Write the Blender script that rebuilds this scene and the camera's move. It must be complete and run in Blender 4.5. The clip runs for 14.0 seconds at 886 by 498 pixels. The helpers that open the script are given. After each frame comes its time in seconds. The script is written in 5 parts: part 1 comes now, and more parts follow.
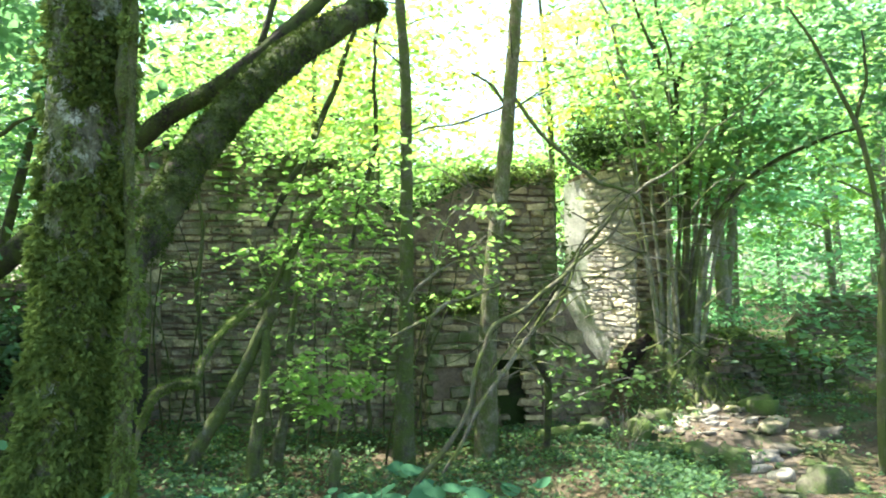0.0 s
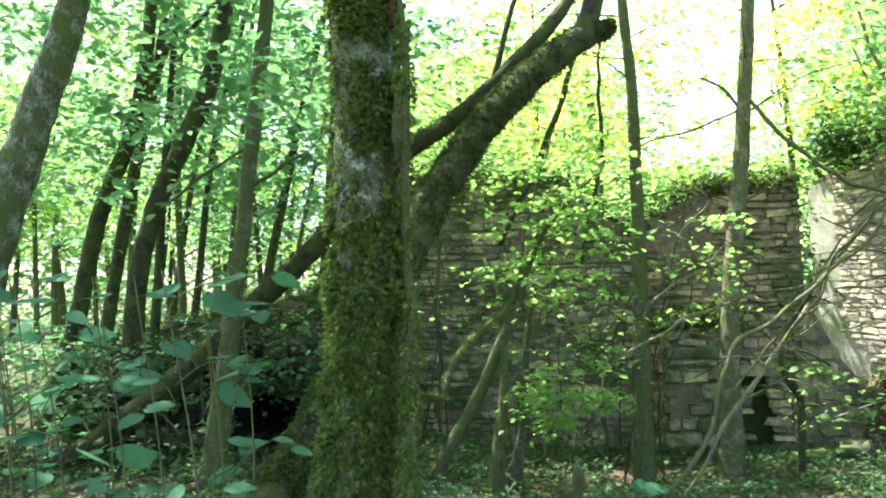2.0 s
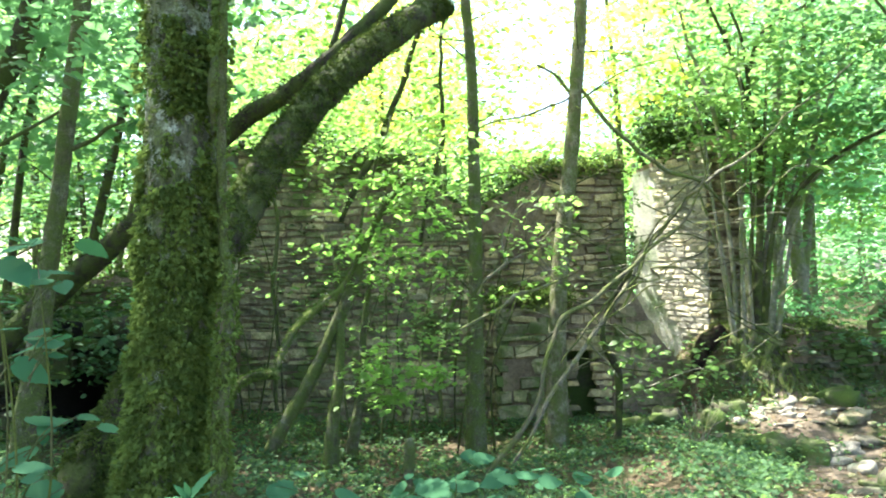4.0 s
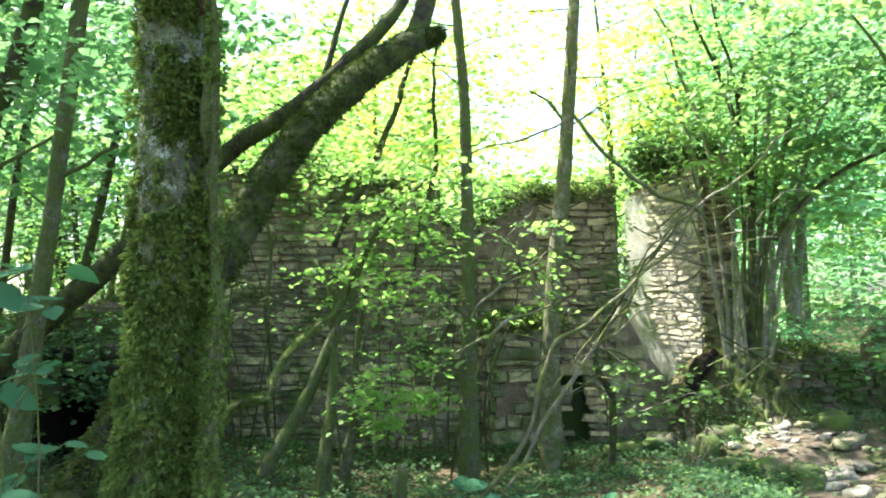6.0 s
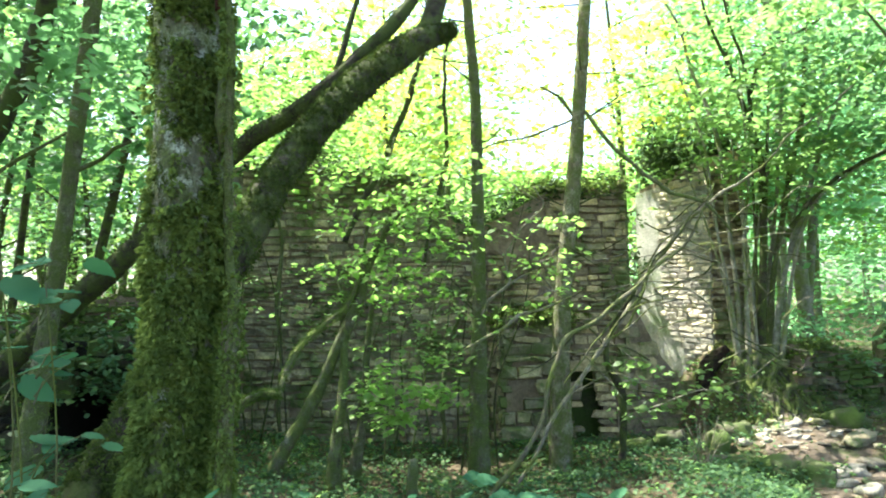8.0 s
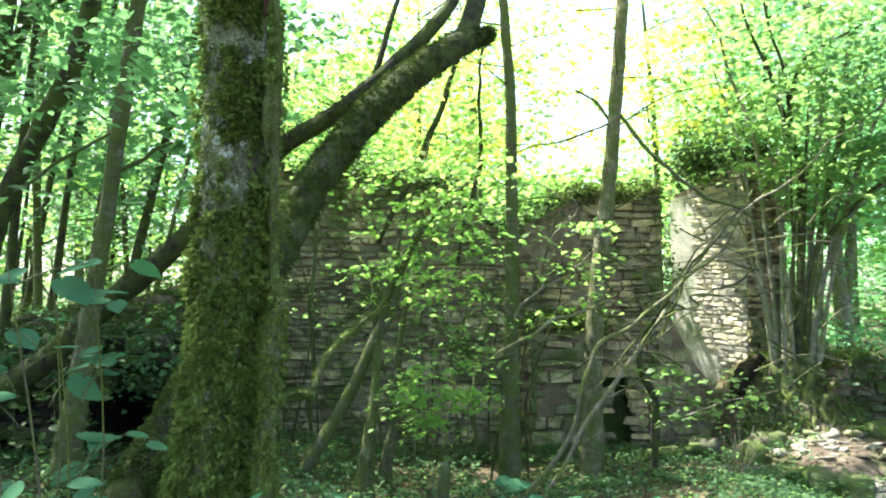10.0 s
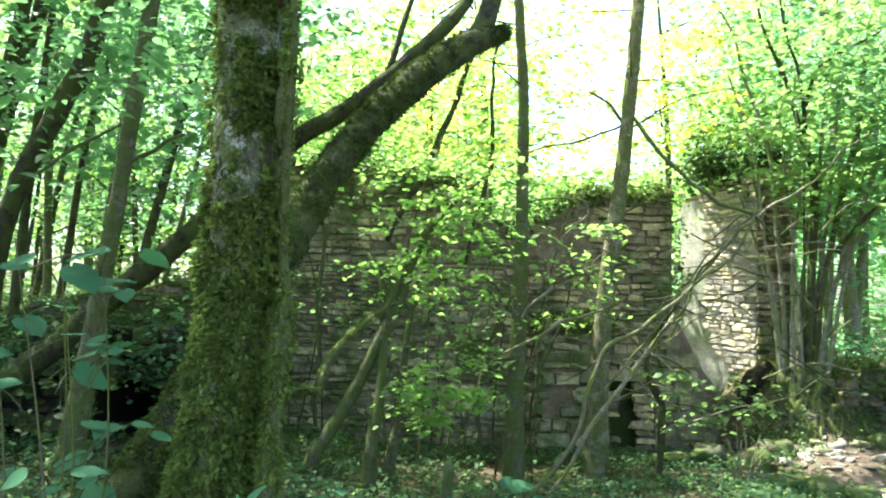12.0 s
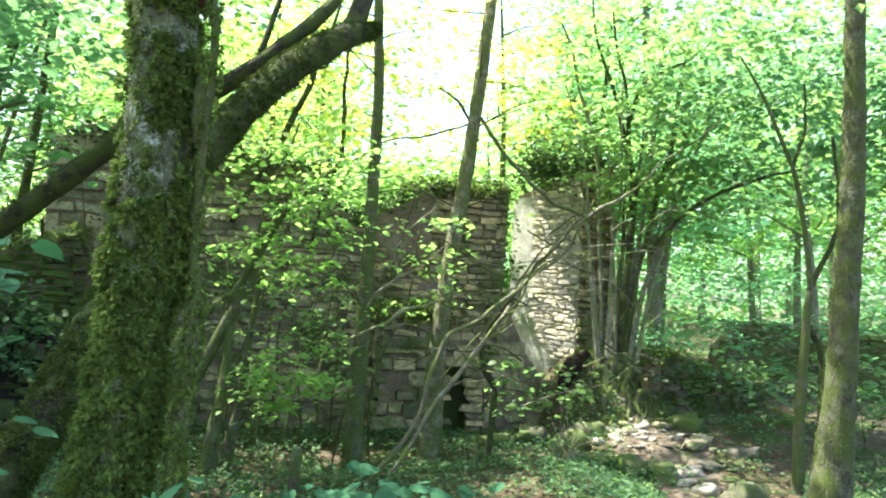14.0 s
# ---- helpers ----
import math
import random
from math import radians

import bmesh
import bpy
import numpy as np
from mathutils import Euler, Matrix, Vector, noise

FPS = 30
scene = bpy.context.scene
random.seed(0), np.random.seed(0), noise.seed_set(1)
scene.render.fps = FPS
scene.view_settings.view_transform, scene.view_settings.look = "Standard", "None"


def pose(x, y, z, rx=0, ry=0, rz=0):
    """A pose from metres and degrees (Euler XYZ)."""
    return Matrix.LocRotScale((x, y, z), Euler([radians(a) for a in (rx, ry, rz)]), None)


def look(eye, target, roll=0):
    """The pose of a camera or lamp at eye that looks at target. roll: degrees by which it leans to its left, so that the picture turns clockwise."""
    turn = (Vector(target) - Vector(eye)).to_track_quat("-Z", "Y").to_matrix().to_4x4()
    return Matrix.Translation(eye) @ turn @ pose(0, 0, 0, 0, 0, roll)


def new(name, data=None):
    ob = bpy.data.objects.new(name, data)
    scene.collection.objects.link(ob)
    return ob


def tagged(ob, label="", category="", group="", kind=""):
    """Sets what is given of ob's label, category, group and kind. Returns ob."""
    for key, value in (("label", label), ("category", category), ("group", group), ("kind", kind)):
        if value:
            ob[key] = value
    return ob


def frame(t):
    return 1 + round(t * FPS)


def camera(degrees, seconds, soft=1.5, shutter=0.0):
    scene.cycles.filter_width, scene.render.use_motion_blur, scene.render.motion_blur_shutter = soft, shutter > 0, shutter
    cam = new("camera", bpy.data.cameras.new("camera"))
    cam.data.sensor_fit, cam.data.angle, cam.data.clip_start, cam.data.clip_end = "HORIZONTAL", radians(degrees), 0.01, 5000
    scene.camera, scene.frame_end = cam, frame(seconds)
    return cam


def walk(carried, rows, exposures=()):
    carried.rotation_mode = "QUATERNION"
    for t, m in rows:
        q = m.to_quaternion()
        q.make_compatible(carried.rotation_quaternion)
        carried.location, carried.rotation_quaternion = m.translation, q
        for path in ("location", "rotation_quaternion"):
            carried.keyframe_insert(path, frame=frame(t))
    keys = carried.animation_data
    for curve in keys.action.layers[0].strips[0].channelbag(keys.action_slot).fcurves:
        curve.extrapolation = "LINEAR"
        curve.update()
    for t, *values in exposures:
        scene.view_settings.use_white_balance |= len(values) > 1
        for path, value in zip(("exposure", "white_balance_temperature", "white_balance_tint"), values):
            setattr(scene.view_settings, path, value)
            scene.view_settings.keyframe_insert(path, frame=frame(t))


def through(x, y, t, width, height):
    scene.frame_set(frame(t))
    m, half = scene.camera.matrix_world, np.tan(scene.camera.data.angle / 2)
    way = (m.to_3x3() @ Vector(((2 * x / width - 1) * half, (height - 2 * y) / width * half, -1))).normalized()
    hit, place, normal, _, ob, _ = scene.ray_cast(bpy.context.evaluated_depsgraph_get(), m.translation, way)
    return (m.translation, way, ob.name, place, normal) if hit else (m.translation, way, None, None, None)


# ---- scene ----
import itertools

cam = camera(59.2, 14.0, soft=2.0)
EXPOSURE = [(0.0, 2.43, 6150, 10.5), (2.4, 2.43, 6150, 10.5), (3.1, 2.64, 6150, 10.5), (3.7, 2.64, 6150, 10.5), (6.0, 2.44, 6150, 10.5),
            (12.2, 2.44, 6150, 10.5), (13.0, 2.53, 6150, 10.5), (13.5, 2.51, 6150, 10.5), (14.0, 2.39, 6150, 10.5)]
PATH = [
    (0, (-0.02, 0.277, 1.517), (0.157, 2.267, 1.607), -0.6),
    (0.5, (-0.014, 0.232, 1.535), (0.007, 2.229, 1.641), -0.8),
    (1, (-0.036, 0.2, 1.552), (-0.036, 2.197, 1.667), -1.5),
    (1.5, (-0.12, 0.159, 1.552), (-0.304, 2.147, 1.672), -1.7),
    (2, (-0.14, 0.153, 1.554), (-0.519, 2.113, 1.687), -1.6),
    (2.5, (-0.11, 0.149, 1.548), (-0.41, 2.123, 1.677), -0.7),
    (3, (-0.056, 0.154, 1.503), (-0.125, 2.153, 1.509), -0.6),
    (3.5, (-0.049, 0.164, 1.517), (-0.053, 2.164, 1.553), -1.0),
    (6, (-0.037, 0.156, 1.522), (-0.014, 2.152, 1.656), -1.3),
    (6.5, (-0.039, 0.145, 1.519), (-0.033, 2.14, 1.657), -0.9),
    (7, (-0.044, 0.147, 1.513), (-0.05, 2.143, 1.646), -1.0),
    (7.2, (-0.038, 0.142, 1.508), (-0.044, 2.138, 1.636), -1.3),
    (9.3, (-0.072, 0.143, 1.529), (-0.071, 2.139, 1.653), -0.6),
    (9.5, (-0.069, 0.133, 1.527), (-0.091, 2.128, 1.653), -0.5),
    (10, (-0.095, 0.138, 1.532), (-0.171, 2.132, 1.662), -0.2),
    (10.5, (-0.098, 0.135, 1.534), (-0.222, 2.126, 1.67), 0.1),
    (11, (-0.099, 0.144, 1.531), (-0.251, 2.133, 1.67), 0.7),
    (11.5, (-0.103, 0.155, 1.529), (-0.24, 2.146, 1.663), 1.1),
    (12, (-0.105, 0.162, 1.525), (-0.202, 2.155, 1.653), 1.3),
    (12.5, (-0.169, 0.158, 1.486), (-0.236, 2.154, 1.588), 1.4),
    (12.8, (-0.30, 0.157, 1.485), (-0.146, 2.15, 1.554), 1.9),
    (13, (-0.395, 0.158, 1.496), (-0.081, 2.133, 1.52), 2.2),
    (13.5, (-0.469, 0.123, 1.547), (-0.102, 2.088, 1.574), 2.2),
    (14, (-0.409, -0.002, 1.599), (-0.053, 1.964, 1.694), 3.3),
]
walk(cam, [(t, look(eye, target, roll)) for t, eye, target, roll in PATH], EXPOSURE)

# ---- light ----
SUN_AZ, SUN_EL = 300.0, 62.0        # degrees clockwise from straight ahead (+y), and up
SUN_DIR = Vector((math.sin(math.radians(SUN_AZ)) * math.cos(math.radians(SUN_EL)), math.cos(math.radians(SUN_AZ)) * math.cos(math.radians(SUN_EL)), math.sin(math.radians(SUN_EL))))
world = bpy.data.worlds.new("sky")
scene.world = world
world.use_nodes = True
wn = world.node_tree
sky = wn.nodes.new("ShaderNodeTexSky")
sky.sky_type, sky.sun_disc = "NISHITA", False
sky.sun_elevation, sky.sun_rotation = math.radians(SUN_EL), math.radians(SUN_AZ)
sky.dust_density, sky.air_density, sky.ozone_density = 3.0, 1.0, 0.6
wn.links.new(sky.outputs[0], wn.nodes["Background"].inputs[0])
wn.nodes["Background"].inputs[1].default_value = 0.15
sun_data = bpy.data.lights.new("sun", "SUN")
sun_data.energy, sun_data.angle, sun_data.color = 5.0, math.radians(0.6), (1.0, 0.95, 0.84)
sun = new("sun", sun_data)
sun.matrix_world = look(SUN_DIR * 60, (0, 0, 0))

rnd = random.Random(7)
rng = np.random.default_rng(7)


# ---- materials ----
def nodes_of(name):
    m = bpy.data.materials.new(name)
    m.use_nodes = True
    t = m.node_tree
    return m, t, t.nodes["Principled BSDF"]


def noise_tex(t, scale, detail=4.0, rough=0.6, vec=None):
    n = t.nodes.new("ShaderNodeTexNoise")
    n.inputs["Scale"].default_value, n.inputs["Detail"].default_value, n.inputs["Roughness"].default_value = scale, detail, rough
    if vec is None:
        g = t.nodes.new("ShaderNodeNewGeometry")
        vec = g.outputs["Position"]
    t.links.new(vec, n.inputs["Vector"])
    return n.outputs["Fac"]


def ramp(t, fac, stops):
    r = t.nodes.new("ShaderNodeValToRGB")
    while len(r.color_ramp.elements) < len(stops):
        r.color_ramp.elements.new(0.5)
    for e, (at, col) in zip(r.color_ramp.elements, stops):
        e.position, e.color = at, (*col, 1)
    t.links.new(fac, r.inputs[0])
    return r.outputs[0]


def blend(t, fac, a, b, mode="MIX"):
    x = t.nodes.new("ShaderNodeMix")
    x.data_type, x.blend_type = "RGBA", mode
    for s, v in ((x.inputs[0], fac), (x.inputs[6], a), (x.inputs[7], b)):
        if isinstance(v, (int, float)):
            s.default_value = v
        elif isinstance(v, tuple):
            s.default_value = (*v, 1)
        else:
            t.links.new(v, s)
    return x.outputs[2]


def bump(t, b, height, strength=0.5, dist=0.02):
    n = t.nodes.new("ShaderNodeBump")
    n.inputs["Strength"].default_value, n.inputs["Distance"].default_value = strength, dist
    t.links.new(height, n.inputs["Height"])
    t.links.new(n.outputs[0], b.inputs["Normal"])


def mossy(name, dark, light, moss, cover, scale=6.0, fine=60.0, rough=0.9, per_object=False, depth=0.02):
    """A rough natural surface with stains and moss; cover 0 to 1 is how much moss lies on it."""
    m, t, b = nodes_of(name)
    base = ramp(t, noise_tex(t, scale, 6, 0.65), [(0.3, dark), (0.7, light)])
    grain = noise_tex(t, fine, 5, 0.7)
    base = blend(t, 0.6, base, ramp(t, grain, [(0.28, (0.2, 0.2, 0.2)), (0.72, (1.5, 1.5, 1.45))]), "MULTIPLY")
    if per_object:
        o = t.nodes.new("ShaderNodeObjectInfo")
        g = t.nodes.new("ShaderNodeNewGeometry")
        s = t.nodes.new("ShaderNodeMath")
        s.operation = "ADD"
        t.links.new(o.outputs["Random"], s.inputs[0])
        t.links.new(g.outputs["Random Per Island"], s.inputs[1])
        f = t.nodes.new("ShaderNodeMath")
        f.operation = "FRACT"
        t.links.new(s.outputs[0], f.inputs[0])
        base = blend(t, 0.8, base, ramp(t, f.outputs[0], [(0.0, (0.4, 0.4, 0.38)), (0.6, (1.0, 0.95, 0.85)), (1.0, (1.8, 1.62, 1.3))]), "MULTIPLY")
    mossmap = noise_tex(t, scale * 0.45, 5, 0.7)
    mask = ramp(t, mossmap, [(max(0.0, 0.72 - cover * 0.5), (0, 0, 0)), (min(1.0, 0.84 - cover * 0.45), (1, 1, 1))])
    green = blend(t, grain, tuple(c * 0.45 for c in moss), tuple(min(1, c * 1.5) for c in moss))
    t.links.new(blend(t, mask, base, green), b.inputs["Base Color"])
    b.inputs["Roughness"].default_value = rough
    b.inputs["Specular IOR Level"].default_value = 0.2
    bump(t, b, grain, 0.7, depth)
    return m


def lichened(name, dark, light, lichen, moss, green=0.44):
    """Furrowed bark: upright cracks, pale lichen blotches with soft crumbled edges, thin green film."""
    m, t, b = nodes_of(name)
    g = t.nodes.new("ShaderNodeNewGeometry")
    k = t.nodes.new("ShaderNodeVectorMath")
    k.operation = "MULTIPLY"
    k.inputs[1].default_value = (1.0, 1.0, 0.28)
    t.links.new(g.outputs["Position"], k.inputs[0])
    furrow = noise_tex(t, 46, 6, 0.65, k.outputs[0])
    grain = noise_tex(t, 150, 4, 0.7)
    col = ramp(t, furrow, [(0.32, dark), (0.62, light)])
    spots = ramp(t, noise_tex(t, 7, 8, 0.75), [(0.47, (0, 0, 0)), (0.56, (1, 1, 1))])
    crumbs = ramp(t, noise_tex(t, 75, 5, 0.75), [(0.44, (0, 0, 0)), (0.53, (1, 1, 1))])
    col = blend(t, blend(t, 1.0, spots, crumbs, "MULTIPLY"), col, lichen)
    film = ramp(t, noise_tex(t, 6, 6, 0.7), [(green, (0, 0, 0)), (green + 0.17, (1, 1, 1))])
    col = blend(t, film, col, blend(t, grain, tuple(c * 0.4 for c in moss), tuple(c * 1.5 for c in moss)))
    col = blend(t, 0.5, col, ramp(t, grain, [(0.3, (0.35, 0.35, 0.35)), (0.7, (1.5, 1.5, 1.5))]), "MULTIPLY")
    t.links.new(col, b.inputs["Base Color"])
    b.inputs["Roughness"].default_value = 0.92
    b.inputs["Specular IOR Level"].default_value = 0.2
    bump(t, b, furrow, 0.9, 0.03)
    return m


def leafy(name, low, high, through_col, through=0.45, gloss=0.5, mottle=0.8):
    """Leaves: each leaf takes its own green, lets light through and shines a little."""
    m, t, b = nodes_of(name)
    g = t.nodes.new("ShaderNodeNewGeometry")
    col = ramp(t, g.outputs["Random Per Island"], [(0.0, low), (1.0, high)])
    col = blend(t, 0.75, col, ramp(t, noise_tex(t, mottle, 4), [(0.3, (0.42, 0.52, 0.52)), (0.7, (1.5, 1.38, 1.1))]), "MULTIPLY")
    t.links.new(col, b.inputs["Base Color"])
    b.inputs["Roughness"].default_value = gloss
    b.inputs["Specular IOR Level"].default_value = 0.15 if gloss > 0.6 else 0.4
    tr = t.nodes.new("ShaderNodeBsdfTranslucent")
    t.links.new(blend(t, 0.7, col, through_col), tr.inputs[0])
    mx = t.nodes.new("ShaderNodeMixShader")
    mx.inputs[0].default_value = through
    t.links.new(b.outputs[0], mx.inputs[1])
    t.links.new(tr.outputs[0], mx.inputs[2])
    t.links.new(mx.outputs[0], t.nodes["Material Output"].inputs[0])
    return m


M_STONE = mossy("rubble_stone", (0.13, 0.12, 0.08), (0.42, 0.385, 0.27), (0.085, 0.115, 0.035), 0.56, 4, 38, per_object=True)
M_OCHRE = mossy("ochre_stone", (0.15, 0.13, 0.08), (0.45, 0.39, 0.25), (0.085, 0.11, 0.032), 0.48, 4, 40, per_object=True)
M_PALE = mossy("pale_stone", (0.27, 0.26, 0.21), (0.50, 0.48, 0.41), (0.10, 0.13, 0.05), 0.15, 5, 45, per_object=True)
M_QUOIN = mossy("pale_corner_stone", (0.16, 0.155, 0.115), (0.40, 0.38, 0.30), (0.10, 0.13, 0.045), 0.42, 4, 40, per_object=True)
M_PLASTER = mossy("old_lime_plaster", (0.24, 0.24, 0.20), (0.48, 0.47, 0.40), (0.16, 0.20, 0.11), 0.45, 3.5, 40)
M_CORE = mossy("earthy_mortar", (0.105, 0.08, 0.052), (0.26, 0.205, 0.14), (0.06, 0.075, 0.02), 0.3, 4, 50)
# Pale path slabs; the same tone paints brightness into the sun patch.
M_PALEROCK = mossy("pale_and_sun_patch_stone", (0.17, 0.16, 0.13), (0.50, 0.47, 0.40), (0.12, 0.13, 0.06), 0.1, 6, 50, per_object=True)
M_MOSSROCK = mossy("mossy_rock", (0.05, 0.05, 0.036), (0.17, 0.165, 0.12), (0.062, 0.098, 0.02), 0.68, 4, 45, per_object=True)
M_VAULTROCK = mossy("dark_mossy_rock", (0.022, 0.022, 0.016), (0.085, 0.08, 0.06), (0.05, 0.08, 0.018), 0.62, 4, 45, per_object=True)
M_ROCK = mossy("path_stone", (0.065, 0.06, 0.045), (0.24, 0.225, 0.18), (0.075, 0.105, 0.03), 0.46, 6, 50, per_object=True)
M_BARK_LICHEN = lichened("lichened_bark", (0.028, 0.03, 0.017), (0.14, 0.145, 0.09), (0.33, 0.37, 0.275), (0.085, 0.115, 0.028), 0.42)
M_RED_BARK = mossy("bare_red_wood", (0.025, 0.011, 0.008), (0.11, 0.045, 0.03), (0.06, 0.05, 0.02), 0.2, 20, 110)
M_ROTTEN = mossy("rotten_wood", (0.008, 0.006, 0.004), (0.04, 0.024, 0.016), (0.05, 0.06, 0.018), 0.4, 14, 80, depth=0.05)
M_BARK = lichened("bark", (0.022, 0.02, 0.012), (0.11, 0.098, 0.06), (0.16, 0.17, 0.115), (0.075, 0.10, 0.025), 0.37)
# Lit copy of the bark: sunlight is put into its warmer tone.
M_BARK_SUNLIT = lichened("sunlit_bark", (0.035, 0.03, 0.018), (0.19, 0.165, 0.105), (0.25, 0.25, 0.17), (0.09, 0.115, 0.03), 0.42)
M_BARK_GREY = lichened("grey_bark", (0.018, 0.017, 0.01), (0.085, 0.078, 0.05), (0.14, 0.15, 0.10), (0.07, 0.09, 0.022), 0.41)
M_BARK_DARK = mossy("dark_bark", (0.014, 0.012, 0.008), (0.07, 0.062, 0.04), (0.06, 0.082, 0.018), 0.62, 14, 70, depth=0.05)
M_BARK_PALE = mossy("pale_bark", (0.085, 0.085, 0.06), (0.28, 0.275, 0.205), (0.12, 0.15, 0.045), 0.5, 9, 60)
M_MOSSTWIG = mossy("mossy_twig", (0.06, 0.055, 0.035), (0.17, 0.16, 0.10), (0.11, 0.135, 0.03), 0.6, 7, 60)
M_DEAD = mossy("dead_wood", (0.075, 0.068, 0.045), (0.27, 0.25, 0.185), (0.12, 0.14, 0.035), 0.54, 9, 60)
M_MOSS_DARK = leafy("dark_moss", (0.02, 0.036, 0.009), (0.085, 0.125, 0.026), (0.1, 0.15, 0.025), 0.2, 0.8, 12.0)
M_MOSS = leafy("moss", (0.06, 0.09, 0.02), (0.125, 0.185, 0.045), (0.19, 0.29, 0.06), 0.25, 0.95, 12.0)
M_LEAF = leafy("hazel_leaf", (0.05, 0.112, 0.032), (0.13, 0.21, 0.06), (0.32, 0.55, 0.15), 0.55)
# Copies of the leaf with sun, haze and shade put into the green.
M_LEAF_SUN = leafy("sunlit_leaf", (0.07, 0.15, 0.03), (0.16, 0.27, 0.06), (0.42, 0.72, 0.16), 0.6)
M_LEAF_COOL = leafy("cool_lit_leaf", (0.06, 0.15, 0.055), (0.16, 0.29, 0.12), (0.39, 0.79, 0.35), 0.65)
# Yellowed so that the light behind the leaves is in the colour.
M_LEAF_BACKLIT = leafy("backlit_leaf", (0.13, 0.19, 0.03), (0.23, 0.28, 0.045), (0.72, 0.80, 0.12), 0.66)
# Dark ivy green, which also paints shade on the near undergrowth.
M_LEAF_DARK = leafy("ivy_and_shaded_leaf", (0.02, 0.045, 0.014), (0.05, 0.09, 0.028), (0.08, 0.15, 0.03), 0.25, 0.62)
M_LEAF_SHADE = leafy("shaded_leaf", (0.034, 0.09, 0.036), (0.085, 0.175, 0.066), (0.21, 0.46, 0.16), 0.5)
M_LEAF_BIG = leafy("broad_leaf", (0.032, 0.105, 0.052), (0.06, 0.16, 0.08), (0.10, 0.31, 0.12), 0.3, 0.85)
M_COVER = leafy("ground_leaf", (0.03, 0.075, 0.034), (0.09, 0.17, 0.075), (0.12, 0.26, 0.08), 0.32, 0.62)
M_LITTER = leafy("dead_leaf", (0.06, 0.045, 0.028), (0.19, 0.145, 0.09), (0.2, 0.14, 0.06), 0.15, 0.7)
M_TROD = mossy("trodden_path", (0.065, 0.05, 0.034), (0.20, 0.16, 0.115), (0.06, 0.08, 0.025), 0.36, 5, 55, depth=0.05)
# Near black: the darkness inside the vault is put into this colour.
M_VOID = mossy("shade_black_stone", (0.01, 0.01, 0.008), (0.03, 0.028, 0.022), (0.02, 0.025, 0.01), 0.1, 5, 40)


def ground_material():
    m, t, b = nodes_of("forest_floor")
    soil = ramp(t, noise_tex(t, 3.0, 8, 0.7), [(0.3, (0.045, 0.035, 0.022)), (0.55, (0.12, 0.095, 0.06)), (0.75, (0.24, 0.20, 0.15))])
    fine = noise_tex(t, 40.0, 6, 0.75)
    soil = blend(t, 0.7, soil, ramp(t, fine, [(0.3, (0.4, 0.38, 0.34)), (0.7, (1.4, 1.35, 1.25))]), "MULTIPLY")
    mask = ramp(t, noise_tex(t, 0.9, 5, 0.7), [(0.45, (0, 0, 0)), (0.6, (1, 1, 1))])
    t.links.new(blend(t, mask, soil, (0.05, 0.075, 0.02)), b.inputs["Base Color"])
    b.inputs["Roughness"].default_value = 0.95
    b.inputs["Specular IOR Level"].default_value = 0.15
    bump(t, b, fine, 0.8, 0.04)
    return m


M_GROUND = ground_material()


# ---- mesh helpers ----
def mesh_of(name, verts, faces, material, smooth=True):
    me = bpy.data.meshes.new(name)
    verts = np.asarray(verts, dtype=np.float32).reshape(-1, 3)
    if isinstance(faces, np.ndarray):
        n, k = faces.shape
        loops, starts, totals = faces.ravel(), np.arange(n) * k, np.full(n, k)
    else:
        loops = np.fromiter(itertools.chain.from_iterable(faces), dtype=np.int32)
        totals = np.array([len(f) for f in faces])
        starts = np.concatenate(([0], np.cumsum(totals)[:-1]))
    me.vertices.add(len(verts))
    me.vertices.foreach_set("co", verts.ravel())
    me.loops.add(len(loops))
    me.loops.foreach_set("vertex_index", loops.astype(np.int32))
    me.polygons.add(len(totals))
    me.polygons.foreach_set("loop_start", starts.astype(np.int32))
    me.polygons.foreach_set("loop_total", totals.astype(np.int32))
    me.polygons.foreach_set("use_smooth", np.full(len(totals), smooth))
    me.update(calc_edges=True)
    me.validate()
    me.materials.append(material)
    return me


def part(name, me, parent, label="", kind=""):
    ob = new(name, me)
    if parent is not None:
        ob.parent = parent
        ob.matrix_parent_inverse = parent.matrix_world.inverted() if parent.type != "EMPTY" else Matrix.Translation(-parent.location)
    return tagged(ob, label, kind=kind)


def thing(name, place, label, category, group="", kind=""):
    ob = new(name)
    ob.location = place
    ob.empty_display_size = 0.1
    return tagged(ob, label, category, group, kind)


def merged(pieces):
    vs, fs, at = [], [], 0
    for v, f in pieces:
        vs.append(np.asarray(v, dtype=np.float64).reshape(-1, 3))
        fs.extend([tuple(i + at for i in q) for q in f])
        at += len(vs[-1])
    return np.concatenate(vs), fs


def smoothed(spine, step):
    """Points along a Catmull-Rom curve through rows of x, y, z, radius."""
    p = np.array(spine, dtype=float)
    p = np.vstack([2 * p[0] - p[1], p, 2 * p[-1] - p[-2]])
    out = []
    for i in range(1, len(p) - 2):
        a, b, c, d = p[i - 1:i + 3]
        n = max(2, int(np.linalg.norm(c[:3] - b[:3]) / step))
        for u in np.arange(n) / n:
            out.append(0.5 * (2 * b + (c - a) * u + (2 * a - 5 * b + 4 * c - d) * u * u + (3 * b - a - 3 * c + d) * u ** 3))
    out.append(p[-2])
    out = np.array(out)
    out[:, 3] = np.maximum(out[:, 3], 0.002)
    return out


